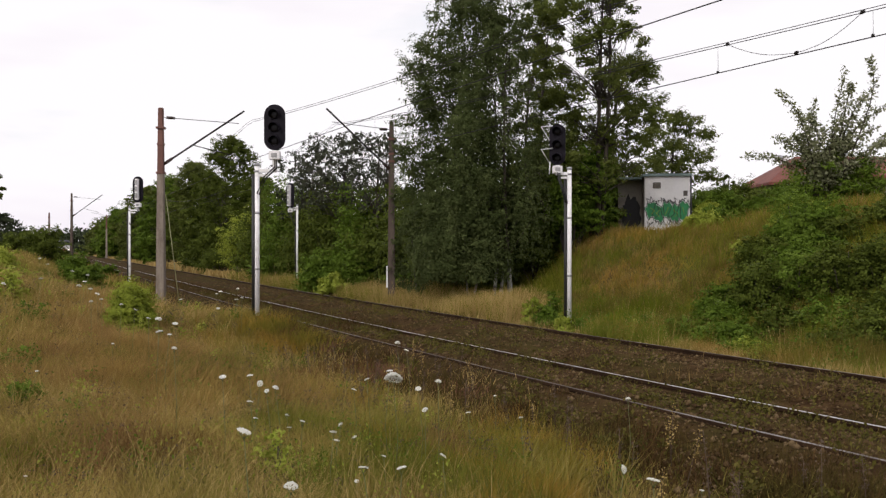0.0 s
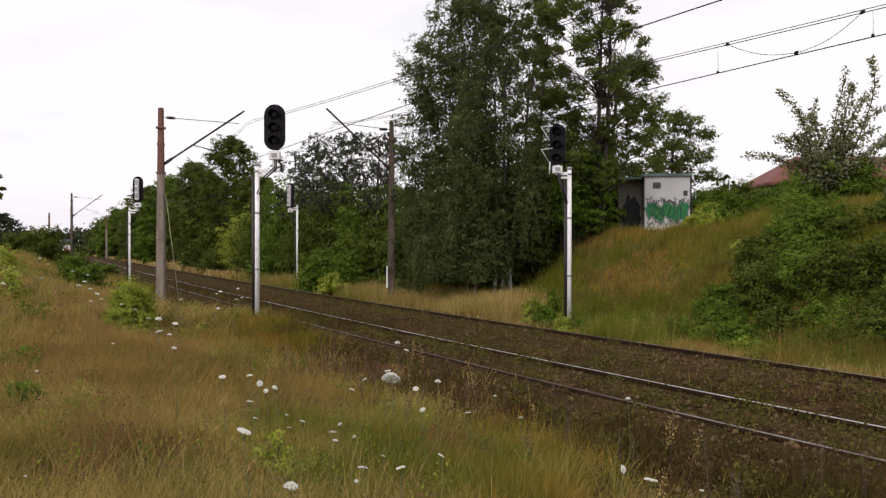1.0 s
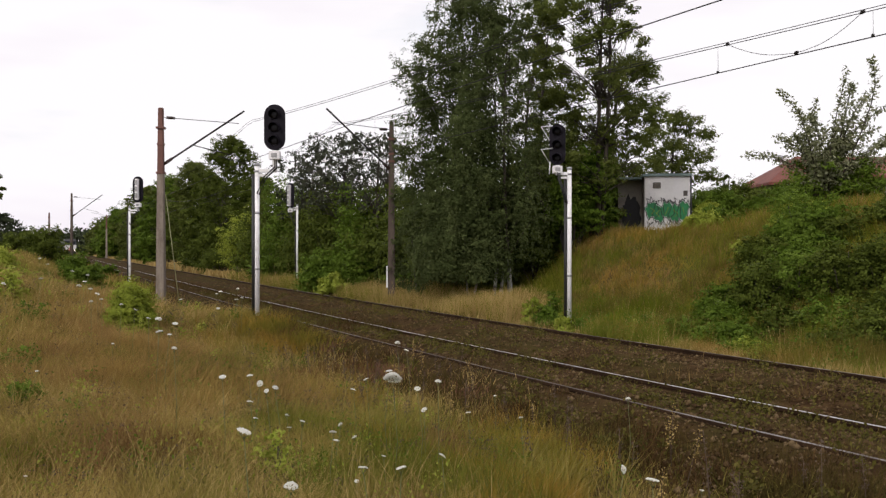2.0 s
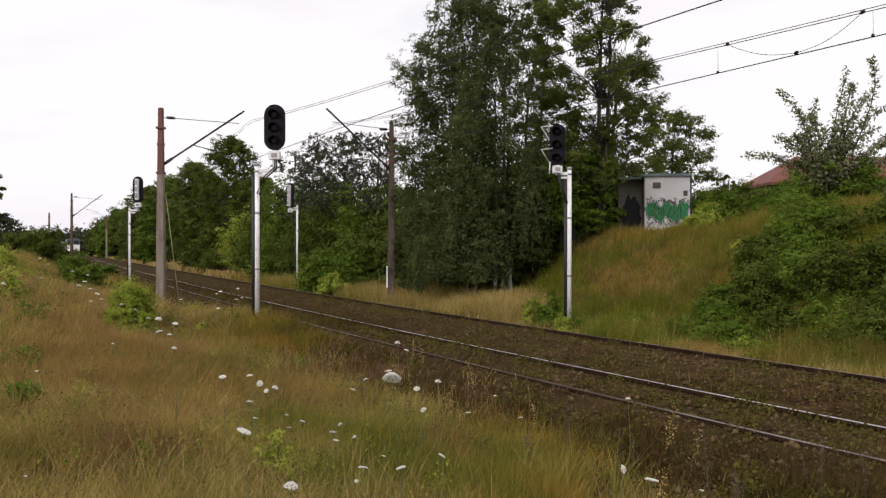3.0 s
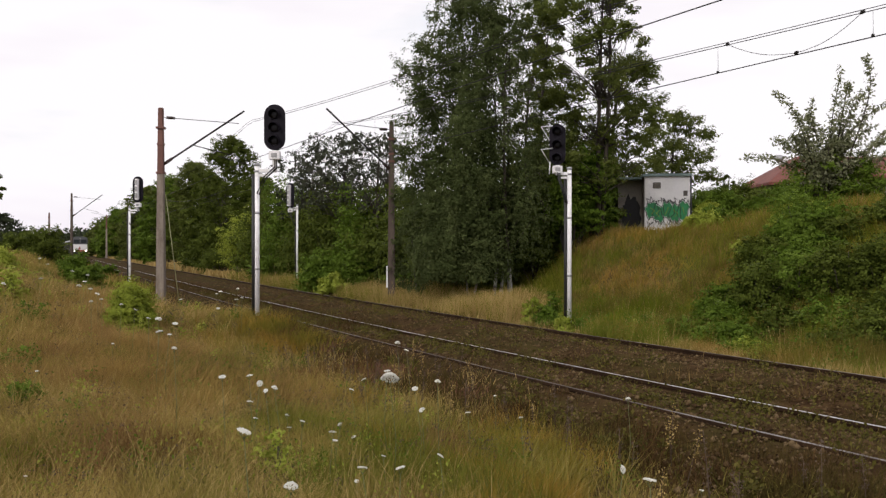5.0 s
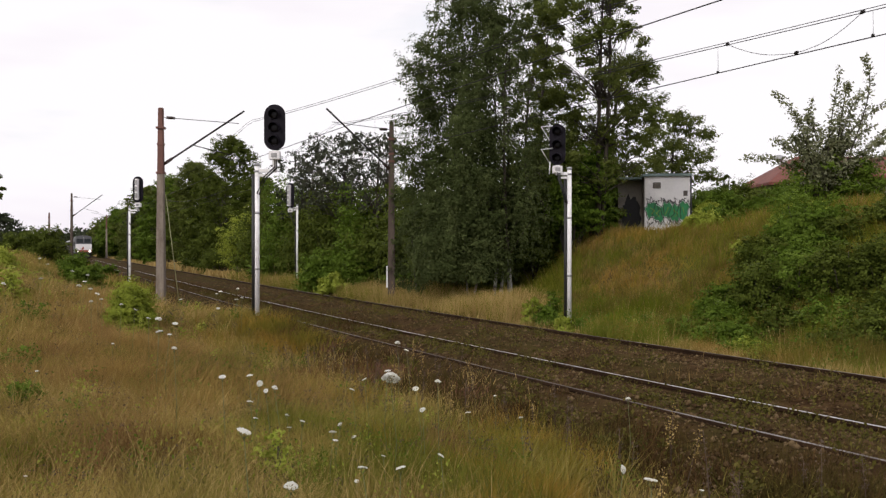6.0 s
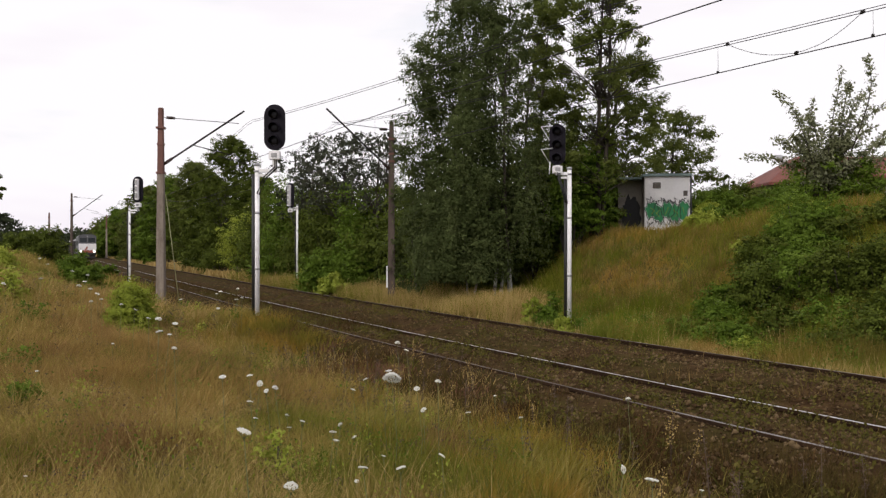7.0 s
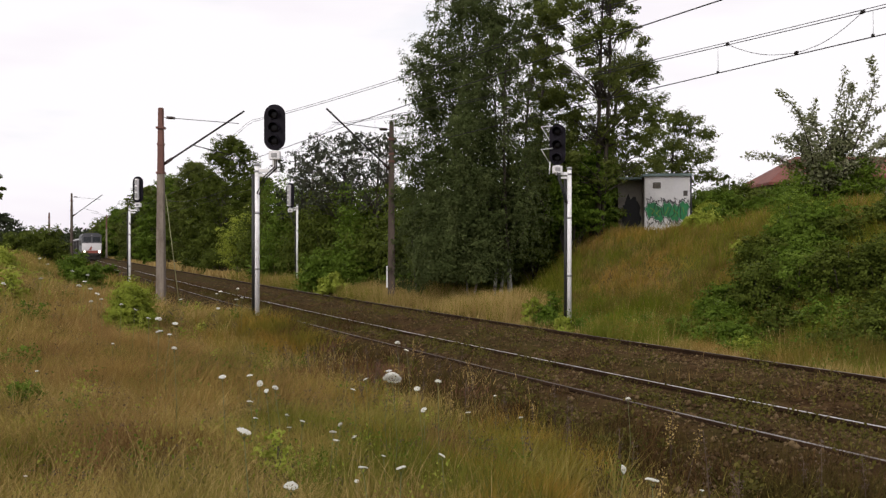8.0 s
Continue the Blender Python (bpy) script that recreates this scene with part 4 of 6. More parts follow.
lower = [(8.6, 16.6, 1.6, 1.2, "leaf_dark"), (9.3, 16.3, 1.5, 1.3, "leaf_bush"), (7.7, 17.0, 1.0, 0.8, "leaf_dark"), (10.3, 24.0, 2.4, 1.55, "leaf_bush"), (9.2, 24.6, 1.5, 0.8, "leaf_light"), (12.0, 37.6, 2.2, 1.9, "leaf_bush"), (13.2, 38.6, 2.4, 2.0, "leaf_dark"), (10.9, 35.0, 1.5, 1.1, "leaf_light"),
         (9.19, 17.6, 1.5, 1.3, "leaf_dark"), (6.13, 19.8, 1.1, 0.8, "leaf_bush"), (13.9, 38.0, 2.6, 1.2, "leaf_dark"), (16.23, 40.0, 2.6, 2.1, "leaf_bush"),
         (16.93, 38.0, 3.0, 2.2, "leaf_bush"), (17.84, 37.0, 2.4, 1.6, "leaf_dark"), (12.67, 30.0, 2.2, 0.9, "leaf_bush"), (6.5, 17.6, 0.9, 0.6, "leaf_light"),
         (6.5, 18.2, 0.8, 0.5, "leaf_light"), (5.35, 22.0, 1.0, 0.7, "leaf_bush"), (5.83, 20.6, 1.2, 0.9, "leaf_bush"), (5.74, 21.3, 0.8, 0.5, "leaf_light"),
         (7.78, 17.6, 1.0, 0.7, "leaf_bush"), (8.69, 17.2, 1.0, 0.7, "leaf_bush"), (12.89, 34.0, 2.0, 0.9, "leaf_bush"), (6.98, 22.0, 0.9, 0.7, "leaf_bush"),
         (2.99, 23.8, 0.8, 1.15, "leaf_bush"), (2.55, 24.3, 0.7, 0.9, "leaf_light"), (3.2, 22.5, 0.5, 0.5, "leaf_light"), (3.62, 22.7, 0.5, 0.45, "leaf_bush")]
for k, (x, y, w, h, leaf) in enumerate(upper + lower):
    lab = {"leaf_bush": "leafy green shrub on the bank", "leaf_dark": "dark green leafy shrub on the bank", "leaf_light": "low yellow-green shrub at the bank's foot"}[leaf]
    bush(site(x, y), w, h, lab, M[leaf], 150 + k, int(5200 * w), 0.075 if y < 26 else 0.1, 30)


def shoot_tree():
    """A cut-back tree with long upright leafy shoots that sway."""
    rng = np.random.default_rng(41)
    base = site(12.05, 27.0)
    t = thing("shoot_tree", pose(*base), "pale green tree with long upright leafy shoots", "tree")
    runs = [([(0, 0, -0.2), (0.02, 0, 0.4), (0.05, 0, 0.8)], [0.13, 0.11, 0.09])]
    part("trunk", tubes("trunk", M["bark"], runs, 8), t)
    pts, face = clump_points([(rng.uniform(-1.6, 1.5), rng.uniform(-0.6, 0.6), rng.uniform(0.3, 1.7)) for _ in range(26)], [(0.5, 0.45, 0.4)] * 26, [420] * 26, rng)
    part("low_foliage", quads("low_foliage", leaf_quads(pts, 0.085, rng, face=face), M["leaf_bush"]), t, "green lower leaves")
    tips = [(-1.2, 3.3), (-1.0, 2.7), (-0.55, 2.6), (0.05, 3.1), (0.4, 3.75), (0.7, 3.4), (1.05, 4.0), (1.3, 3.2), (1.75, 2.9), (2.0, 2.2), (-1.5, 2.0), (-2.1, 1.6), (2.2, 1.7), (0.3, 2.5), (-0.8, 2.1), (1.5, 2.3), (-0.2, 2.2), (0.9, 2.6)] + [(rng.uniform(-1.4, 1.8), rng.uniform(1.4, 2.2)) for _ in range(14)]
    shoots = []
    for k, (dx, top) in enumerate(tips):
        dy = rng.uniform(-0.7, 0.7)
        p1 = np.array([dx * 1.1, dy, top * 1.2 - 0.7])
        path = bough((dx * 0.22, dy * 0.3, -0.1), p1, rng, 0.16, 7)
        path = path + np.array([-0.2 * np.sign(dx) * abs(dx) ** 0.5, 0, 0.12]) * np.sin(np.linspace(0, math.pi, 7))[:, None]
        n = 340
        tt = rng.uniform(0.18, 1.02, n)
        idx = np.clip(tt * 6, 0, 5.999)
        lo = idx.astype(int)
        off = rng.normal(size=(n, 3)) * 0.125 * (1.25 - tt * 0.8)[:, None]
        lp = path[lo] + (path[np.minimum(lo + 1, 6)] - path[lo]) * (idx - lo)[:, None] + off
        leafs = quads("l", leaf_quads(lp, 0.12, rng, -0.3, 0.5, face=unit(off)), M["leaf_sapling"])
        stem = tubes("s", M["bark"], [(path.tolist(), [0.03 - 0.0038 * i for i in range(7)])], 6)
        shoots.append((part("shoot", join("shoot", [stem, leafs]), t, "", pose(0, 0, 0.7)), k))
    return shoots


SHOOTS = shoot_tree()


def birch_bough():
    """The birch's outer bough, which the wind moves."""
    rng = np.random.default_rng(43)
    centres = [(-0.9 - 0.26 * k + rng.normal() * 0.15, rng.normal() * 0.4, 2.6 + 0.55 * k + rng.normal() * 0.3) for k in range(5)] * 2
    pts, face = clump_points(centres, [(0.5, 0.5, 0.6)] * 10, [420] * 10, rng)
    limb = tubes("limb", M["birch_bark"], [(bough((0.1, 0, -0.4), (-1.9, 0, 4.6), rng, 0.1, 7).tolist(), [0.05 - 0.006 * i for i in range(7)])], 6)
    return part("bough", join("bough", [limb, quads("l", leaf_quads(pts, 0.085, rng, 0.6, face=face), M["leaf_birch"])]), birch, "drooping leafy bough", pose(0, 0, 4.6))


BOUGH = birch_bough()

# ---- buildings on the bank ----


def hut():
    """A small plastered trackside hut with a flat roof, a vent, a painted scrawl and a recessed dark porch."""
    x, y, z = site(9.75, 37.0)
    z -= 0.12
    h = thing("trackside_hut", pose(x, y, z, 0, 0, -6), "small white plastered hut with green graffiti on its wall", "hut")
    w, d, t = 0.96, 1.9, 2.62
    part("front_wall", box("front_wall", M["plaster"], -w, w, -0.0, 0.15, 0, t, 0.01), h, "white plaster wall")
    part("side_wall", box("side_wall", M["plaster"], w - 0.15, w, 0.153, d, 0, t, 0.01), h)
    part("side_wall", box("side_wall", M["old_wall"], -w, -w + 0.15, 0.153, d, 0, t, 0.01), h)
    part("rear_wall", box("rear_wall", M["old_wall"], -w, w, d + 0.003, d + 0.15, 0, t, 0.01), h)
    part("roof", box("roof", M["felt_roof"], -w - 0.1, w + 0.08, -0.12, d + 0.2, t + 0.003, t + 0.12, 0.015), h, "grey-green felt roof slab")
    part("plinth", box("plinth", M["old_wall"], -w - 0.03, w + 0.03, -0.03, -0.003, -0.3, 0.12, 0.008), h, "grey concrete plinth")
    vent = part("vent", box("vent", M["vent_brown"], -0.62, -0.28, -0.03, -0.003, t - 0.52, t - 0.26, 0.008), h, "small brown vent grille")
    for k in range(4):
        part("slat", box("slat", M["old_wall"], -0.59, -0.31, -0.042, -0.031, t - 0.49 + k * 0.055, t - 0.465 + k * 0.055), vent)
    part("notice_plate", box("notice_plate", M["vent_brown"], 0.68, 0.86, -0.02, -0.003, t - 0.85, t - 0.62, 0.004), h, "small brown plate")
    part("downpipe", tubes("downpipe", M["cable"], [([(w + 0.04, -0.03, 0.0), (w + 0.04, -0.03, t)], 0.035)], 8), h, "dark downpipe")
    # porch: a recessed annexe with a dark doorway
    part("annexe_wall", box("annexe_wall", M["old_wall"], -w - 1.05, -w - 0.003, 0.9, 1.05, 0, t - 0.1, 0.01), h, "grey annexe wall")
    part("annexe_roof", box("annexe_roof", M["felt_roof"], -w - 1.1, -w - 0.103, 0.2, d, t - 0.095, t + 0.0, 0.01), h)
    part("step", box("step", M["old_wall"], -w - 1.1, -w - 0.003, 0.3, 0.86, -0.3, 0.1, 0.02), h, "concrete step")
    # sprayed scrawl: overlapping rounded shapes, drips and outlines
    rng = random.Random(3)

    def blob(cx, cz, rx, rz, n=14, rough=0.25):
        return [(cx + rx * math.cos(2 * math.pi * i / n) * rng.uniform(1 - rough, 1 + rough), cz + rz * math.sin(2 * math.pi * i / n) * rng.uniform(1 - rough, 1 + rough)) for i in range(n)]
    part("annexe_paint", prism("annexe_paint", M["spray_black"], blob(-w - 0.45, 1.05, 0.4, 0.78, 26, 0.3), 0.89, 0.897), h, "ragged black sprayed patch on the annexe")

    def stroke(pts, wide, y0, y1, mat):
        """A sprayed line of even width through points on the wall."""
        bits = []
        for (a, b), (c, e) in zip(pts, pts[1:]):
            ln = math.hypot(c - a, e - b) or 1e-6
            nx, nz, ex, ez = -(e - b) / ln * wide / 2, (c - a) / ln * wide / 2, (c - a) / ln * wide * 0.35, (e - b) / ln * wide * 0.35
            bits.append(prism("g", mat, [(a - ex + nx, b - ez + nz), (a - ex - nx, b - ez - nz), (c + ex - nx, e + ez - nz), (c + ex + nx, e + ez + nz)], y0, y1))
        return join("stroke", bits)
    # five jagged letters: green body, black contour, pale lines inside, thin black spikes above and below
    for k in range(5):
        cx, cz = -0.68 + 0.34 * k, 1.08 + 0.06 * (-1) ** k
        body = blob(cx, cz, 0.24, 0.36, 15, 0.3)
        part("graffiti_fill", prism("g", M["spray_green"], body, -0.008 - 0.0008 * k, -0.003), h, "bright green sprayed letter")
        rim = [(cx + (a - cx) * 1.14, cz + (b - cz) * 1.16) for a, b in body]
        part("graffiti_outline", stroke(rim + rim[:1], 0.03, -0.0145 - 0.0005 * k, -0.0122, M["spray_black"]), h, "jagged black sprayed outline")
        zig = [(cx + rng.uniform(-0.13, 0.13), cz - 0.16 + 0.15 * i) for i in range(3)]
        part("graffiti_highlight", stroke(zig, 0.018, -0.0205, -0.0185, M["leaf_light"]), h, "thin pale green sprayed stroke")
    spikes = []
    for k in range(15):
        a = -0.86 + 0.122 * k
        for z0, way in ((1.5 + rng.uniform(-0.06, 0.06), 1), (0.66 + rng.uniform(-0.06, 0.06), -1)):
            spikes.append(stroke([(a, z0), (a + rng.uniform(-0.07, 0.07), z0 + way * rng.uniform(0.08, 0.22)), (a + rng.uniform(0.02, 0.12), z0 + way * rng.uniform(-0.02, 0.12))], 0.024, -0.0168, -0.0152, M["spray_black"]))
    for g in spikes:
        part("graffiti_spike", g, h, "thin black sprayed spike")


hut()


def house():
    """A low house with a red hipped roof, half hidden behind the bank."""
    x0, y0 = 18.0, 47.0
    z = 3.75
    h = thing("red_roofed_house", pose(x0, y0, z), "low grey house with red roof behind the bank", "house")
    L, D, e = 15.0, 5.5, 1.95
    part("front_wall", box("front_wall", M["old_wall"], 0.5, L, 0.5, 0.75, -0.6, e), h, "grey rendered wall")
    part("end_wall", box("end_wall", M["old_wall"], 0.5, 0.75, 0.753, D - 0.5, -0.6, e), h)
    part("rear_wall", box("rear_wall", M["old_wall"], 0.5, L, D - 0.497, D - 0.25, -0.6, e), h)
    part("end_wall", box("end_wall", M["old_wall"], L + 0.003, L + 0.25, 0.5, D - 0.25, -0.6, e), h)
    v = [(0, 0, e), (L + 0.7, 0, e), (L + 0.7, D, e), (0, D, e), (2.6, D / 2, e + 1.7), (L - 2, D / 2, e + 1.7)]
    v += [(a, b, c - 0.14) for a, b, c in v]
    f = [(0, 1, 5, 4), (1, 2, 5), (2, 3, 4, 5), (3, 0, 4), (6, 10, 11, 7), (7, 11, 8), (8, 11, 10, 9), (9, 10, 6), (0, 6, 7, 1), (1, 7, 8, 2), (2, 8, 9, 3), (3, 9, 6, 0)]
    roof = part("roof", mesh_of("roof", v, f, M["roof_red"]), h, "faded red hipped roof")
    part("chimney", box("chimney", M["white_paint"], 2.0, 2.45, 3.2, 3.65, e + 0.6, e + 1.75, 0.02), roof, "pale chimney block")
    part("dish", tubes("dish", M["grey_metal"], [([(1.7, 3.0, e + 1.5), (1.7, 2.95, e + 1.5), (1.68, 2.85, e + 1.7)], [0.05, 0.2, 0.3])], 14), roof, "grey satellite dish")
    for k in range(4):
        wx = 2.2 + k * 3.0
        win = part("window", box("window", M["white_paint"], wx, wx + 1.2, 0.45, 0.497, 0.6, 1.65, 0.01), h, "white framed window")
        part("pane", box("pane", M["window_glass"], wx + 0.07, wx + 0.57, 0.437, 0.447, 0.67, 1.58), win)
        part("pane", box("pane", M["window_glass"], wx + 0.63, wx + 1.13, 0.437, 0.447, 0.67, 1.58), win)
    # gabled wing with a deep dark eave
    part("wing_wall", box("wing_wall", M["old_wall"], 4.4, 11.5, -3.4, -1.2, -1.2, 2.0), h, "weathered board wall of the wing")
    v = [(3.7, -4.0, 2.0), (12, -4.0, 2.0), (12, -0.6, 2.0), (3.7, -0.6, 2.0), (4.6, -2.3, 2.9), (12, -2.3, 2.9)]
    v += [(a, b, c - 0.16) for a, b, c in v]
    part("wing_roof", mesh_of("wing_roof", v, f, M["roof_red"]), h, "brown-red roof of the wing")


house()

# ---- train ----


def wheelset(r=0.55):
    runs = []
    for s in (-0.72, 0.72):
        runs += [([(s - 0.07, 0, 0), (s + 0.07, 0, 0)], r), ([(s - 0.045 * (s / abs(s)) - 0.02, 0, 0), (s - 0.045 * (s / abs(s)) + 0.02, 0, 0)], r + 0.03)]
    runs.append(([(-0.8, 0, 0), (0.8, 0, 0)], 0.09))
    return tubes("wheelset", M["loco_dark"], runs, 18)


def locomotive():
    """An electric locomotive; its front is at y = 0 and faces -y, the rail heads are at z = 0."""
    t = thing("electric_locomotive", pose(0, 0, 0), "grey electric locomotive with white front and lit lamps", "locomotive")
    n = 1.48
    part("body", box("body", M["loco_side"], -n, n, 0.35, 15.4, 1.05, 4.0, 0.08), t, "dark grey body sides")
    roof = [(-n, 4.005), (-n + 0.2, 4.35), (-0.7, 4.5), (0.7, 4.5), (n - 0.2, 4.35), (n, 4.005)]
    part("roof", prism("roof", M["loco_grey"], roof, 0.4, 15.3), t, "grey arched roof")
    part("front_panel", box("front_panel", M["loco_white"], -n, n, 0.12, 0.345, 1.62, 2.82, 0.05), t, "white front panel")
    part("front_stripe", box("front_stripe", M["loco_red"], -n, n, 0.1, 0.345, 1.2, 1.615, 0.03), t, "dull red stripe")
    part("emblem", prism("emblem", M["loco_red"], [(-0.5, 1.75), (-0.1, 1.68), (0.05, 2.1), (-0.1, 2.4), (-0.25, 2.05)], 0.1, 0.117), t, "red painted emblem")
    part("cab_front", box("cab_front", M["loco_grey"], -n, n, 0.25, 0.345, 2.825, 4.2, 0.05), t, "grey cab front")
    for s in (-1, 1):
        win = part("cab_window", box("cab_window", M["window_glass"], min(s * 0.12, s * 1.25), max(s * 0.12, s * 1.25), 0.225, 0.247, 3.05, 3.85, 0.008), t, "dark cab window")
        part("wiper", tubes("wiper", M["cable"], [([(s * 0.7, 0.215, 2.86), (s * 0.5, 0.215, 3.4)], 0.012)], 5), win)
        lamp = part("headlight", tubes("headlight", M["grey_metal"], [([(s * 1.12, 0.1, 1.42), (s * 1.12, 0.03, 1.42)], [0.2, 0.22])], 16), t, "round headlight housing")
        part("lamp_glass", tubes("lamp_glass", M["headlight"], [([(s * 1.12, 0.028, 1.42), (s * 1.12, 0.015, 1.42)], 0.2)], 16), lamp, "shining white lamp glass")
        part("buffer", tubes("buffer", M["loco_dark"], [([(s * 0.875, 0.25, 1.0), (s * 0.875, -0.3, 1.0), (s * 0.875, -0.31, 1.0), (s * 0.875, -0.36, 1.0)], [0.1, 0.1, 0.24, 0.24])], 16), t, "dark round buffer")
    part("top_lamp", tubes("top_lamp", M["grey_metal"], [([(0, 0.24, 4.08), (0, 0.22, 4.08)], 0.1)], 14), t, "small top lamp")
    part("buffer_beam", box("buffer_beam", M["loco_dark"], -1.4, 1.4, 0.0, 0.34, 0.72, 1.195, 0.03), t, "dark buffer beam")
    part("plough", prism("plough", M["loco_dark"], [(-1.3, 0.2), (1.3, 0.2), (1.35, 0.7), (-1.35, 0.7)], 0.1, 0.2), t, "dark rail guard")
    part("coupling", tubes("coupling", M["loco_dark"], [([(0, 0, 1.0), (0, -0.35, 0.95), (0, -0.42, 0.7)], 0.05)], 8), t)
    for k in range(5):
        part("side_grille", box("side_grille", M["loco_dark"], -n - 0.02, -n - 0.003, 3.0 + k * 2.0, 4.4 + k * 2.0, 2.5, 3.3, 0.004), t)
    for y0 in (2.2, 10.2):
        part("bogie", box("bogie", M["loco_dark"], -1.2, 1.2, y0 - 0.2, y0 + 3.2, 0.5, 0.98, 0.05), t, "dark bogie frame")
    for k, y in enumerate((2.5, 4.9, 10.5, 12.9)):
        part("wheelset", wheelset(), t, "", pose(0, y, 0.585))
    for y0, up in ((2.6, False), (12.6, True)):
        z = 5.28 if up else 4.8
        runs = [([(s * 0.5, y0, 4.5), (s * 0.55, y0 + (0.9 if up else 1.1), (4.5 + z) / 2), (s * 0.4, y0, z - 0.02)], 0.03) for s in (-1, 1)]
        runs.append(([(-0.95, y0, z - 0.12), (-0.6, y0, z), (0.6, y0, z), (0.95, y0, z - 0.12)], 0.03))
        part("pantograph", tubes("pantograph", M["wire"], runs, 6), t, "raised pantograph" if up else "folded pantograph")
    return t


def wagon():
    t = thing("goods_wagon", pose(0, 0, 0), "grey covered goods wagon behind the locomotive", "wagon", "wagons of the train")
    part("body", box("body", M["wagon_grey"], -1.42, 1.42, 0.5, 13.5, 1.1, 3.5, 0.04), t)
    roof = [(-1.45, 3.505), (-1.1, 3.85), (0, 4.05), (1.1, 3.85), (1.45, 3.505)]
    part("roof", prism("roof", M["grey_metal"], roof, 0.45, 13.55), t, "pale metal roof")
    part("frame", box("frame", M["loco_dark"], -1.3, 1.3, 0.3, 13.7, 0.8, 1.095, 0.02), t, "dark underframe")
    for k in range(8):
        part("rib", box("rib", M["loco_dark"], -1.47, -1.423, 1.0 + k * 1.65, 1.1 + k * 1.65, 1.1, 3.48), t)
    for y in (1.8, 3.6, 10.4, 12.2):
        part("wheelset", wheelset(0.46), t, "", pose(0, y, 0.49))
    for y in (0.3, 13.7):
        for s in (-1, 1):
            part("buffer", tubes("buffer", M["loco_dark"], [([(s * 0.875, y, 1.0), (s * 0.875, y + (-0.4 if y < 1 else 0.4), 1.0)], [0.1, 0.22])], 12), t)
    return t


LOCO = locomotive()
WAGONS = [wagon()]
for k in range(2):
    WAGONS.append(copy_thing(WAGONS[0], pose(0, 0, 0)))

# ---- grass, weeds, stones ----


def near_grass():
    rng = np.random.default_rng(71)

    def w_of(xy, w):
        return w * (0.5 + 0.09 * np.linalg.norm(xy, axis=1))

    def edge(xy, a, b):
        """Keeps off the track: the grass comes nearer to the rails farther along."""
        u = track_u(xy[:, 0], xy[:, 1]) - 1.35 * ease(17, 20.5, xy[:, 1]) + 2.6 * ease(21.5, 26, xy[:, 1])
        return rng.random(len(xy)) < ease(a, b, u + 0.35 * lumps(xy[:, 0] * 1.3, xy[:, 1] * 1.3))
    xy = scatter(340000, 2.0, 60, -17, -1.7, rng)
    xy = xy[edge(xy, -2.2, -4.6)]
    tall = 0.3 + 0.15 * lumps(xy[:, 0] * 0.9, xy[:, 1] * 0.9) + 0.1 * lumps(xy[:, 0] * 2.7 + 1, xy[:, 1] * 2.7)
    blades("dry_grass", xy, np.maximum(tall, 0.1), w_of(xy, 0.0048), M["grass_mix"], rng, "dry straw and green meadow grass", 0.75, wind=(0, 0))
    xy = scatter(70000, 2.0, 45, -17, -2.0, rng)
    xy = xy[edge(xy, -3.4, -4.6)]
    keep = np.sin(xy[:, 0] * 0.55 + 1.0) + np.sin(xy[:, 1] * 0.55 + xy[:, 0] * 0.4) + rng.normal(size=len(xy)) * 0.4 > 0.4
    xy = xy[keep]
    blades("straw_grass", xy, np.full(len(xy), 0.56), w_of(xy, 0.0032), M["grass_straw"], rng, "tall bleached straw stalks", 0.4, wind=(0.1, 0))
    xy = scatter(90000, 2.0, 45, -17, -2.4, rng)
    xy = xy[edge(xy, -3.0, -3.9)]
    keep = np.sin(xy[:, 0] * 1.1 + 2.0) + np.sin(xy[:, 1] * 0.9 - 0.6 + xy[:, 0] * 0.5) + rng.normal(size=len(xy)) * 0.45 > 1.05
    xy = xy[keep]
    blades("green_grass", xy, np.full(len(xy), 0.36), w_of(xy, 0.0065), M["grass_green"], rng, "fresh green meadow grass in patches", 0.6, wind=(0, 0))
    # tussocks: blades that arch out from one root and lie over with the wind
    root = scatter(5200, 2.6, 40, -16, -2.6, rng)
    root = root[edge(root, -3.3, -4.6)]
    n = 46
    r0 = np.repeat(root, n, axis=0)
    way = rng.uniform(0, 6.28, len(r0))
    outw = np.stack([np.cos(way), np.sin(way)], -1)
    sweep = np.repeat(np.stack([0.5 * np.sin(root[:, 1] * 0.8 + root[:, 0] * 0.5), 0.3 * np.cos(root[:, 0] * 0.7)], -1), n, axis=0)
    xy = r0 + outw * (np.abs(rng.normal(size=len(r0))) * 0.07)[:, None]
    high = np.repeat(rng.uniform(0.34, 0.62, len(root)), n)
    pale = np.repeat(np.sin(root[:, 0] * 0.8 + 0.5) + np.sin(root[:, 1] * 0.6 + root[:, 0] * 0.5) + rng.normal(size=len(root)) * 0.5 > 0.8 + 1.2 * ease(-5.6, -4.0, track_u(root[:, 0], root[:, 1])) * (root[:, 1] < 12), n)
    bends = outw * rng.uniform(0.2, 0.9, len(r0))[:, None] + sweep
    for name, pick, mat, label in (("tan_tussocks", pale, M["grass_straw"], "pale arching tussocks of dry grass"), ("tussocks", ~pale, M["grass_mix"], "arching tussocks of meadow grass")):
        blades(name, xy[pick], high[pick], w_of(xy[pick], 0.0036), mat, rng, label, 0.4, wind=(0, 0), bends=bends[pick])
    # the meadow goes on round the camera
    x, y = rng.uniform(-16, 9, 14000), rng.uniform(-14, 6, 14000)
    out = (np.abs(x) > 0.6 * y + 2.0) & (track_u(x, y) < -3.4) & (x * x + y * y > 1.0)
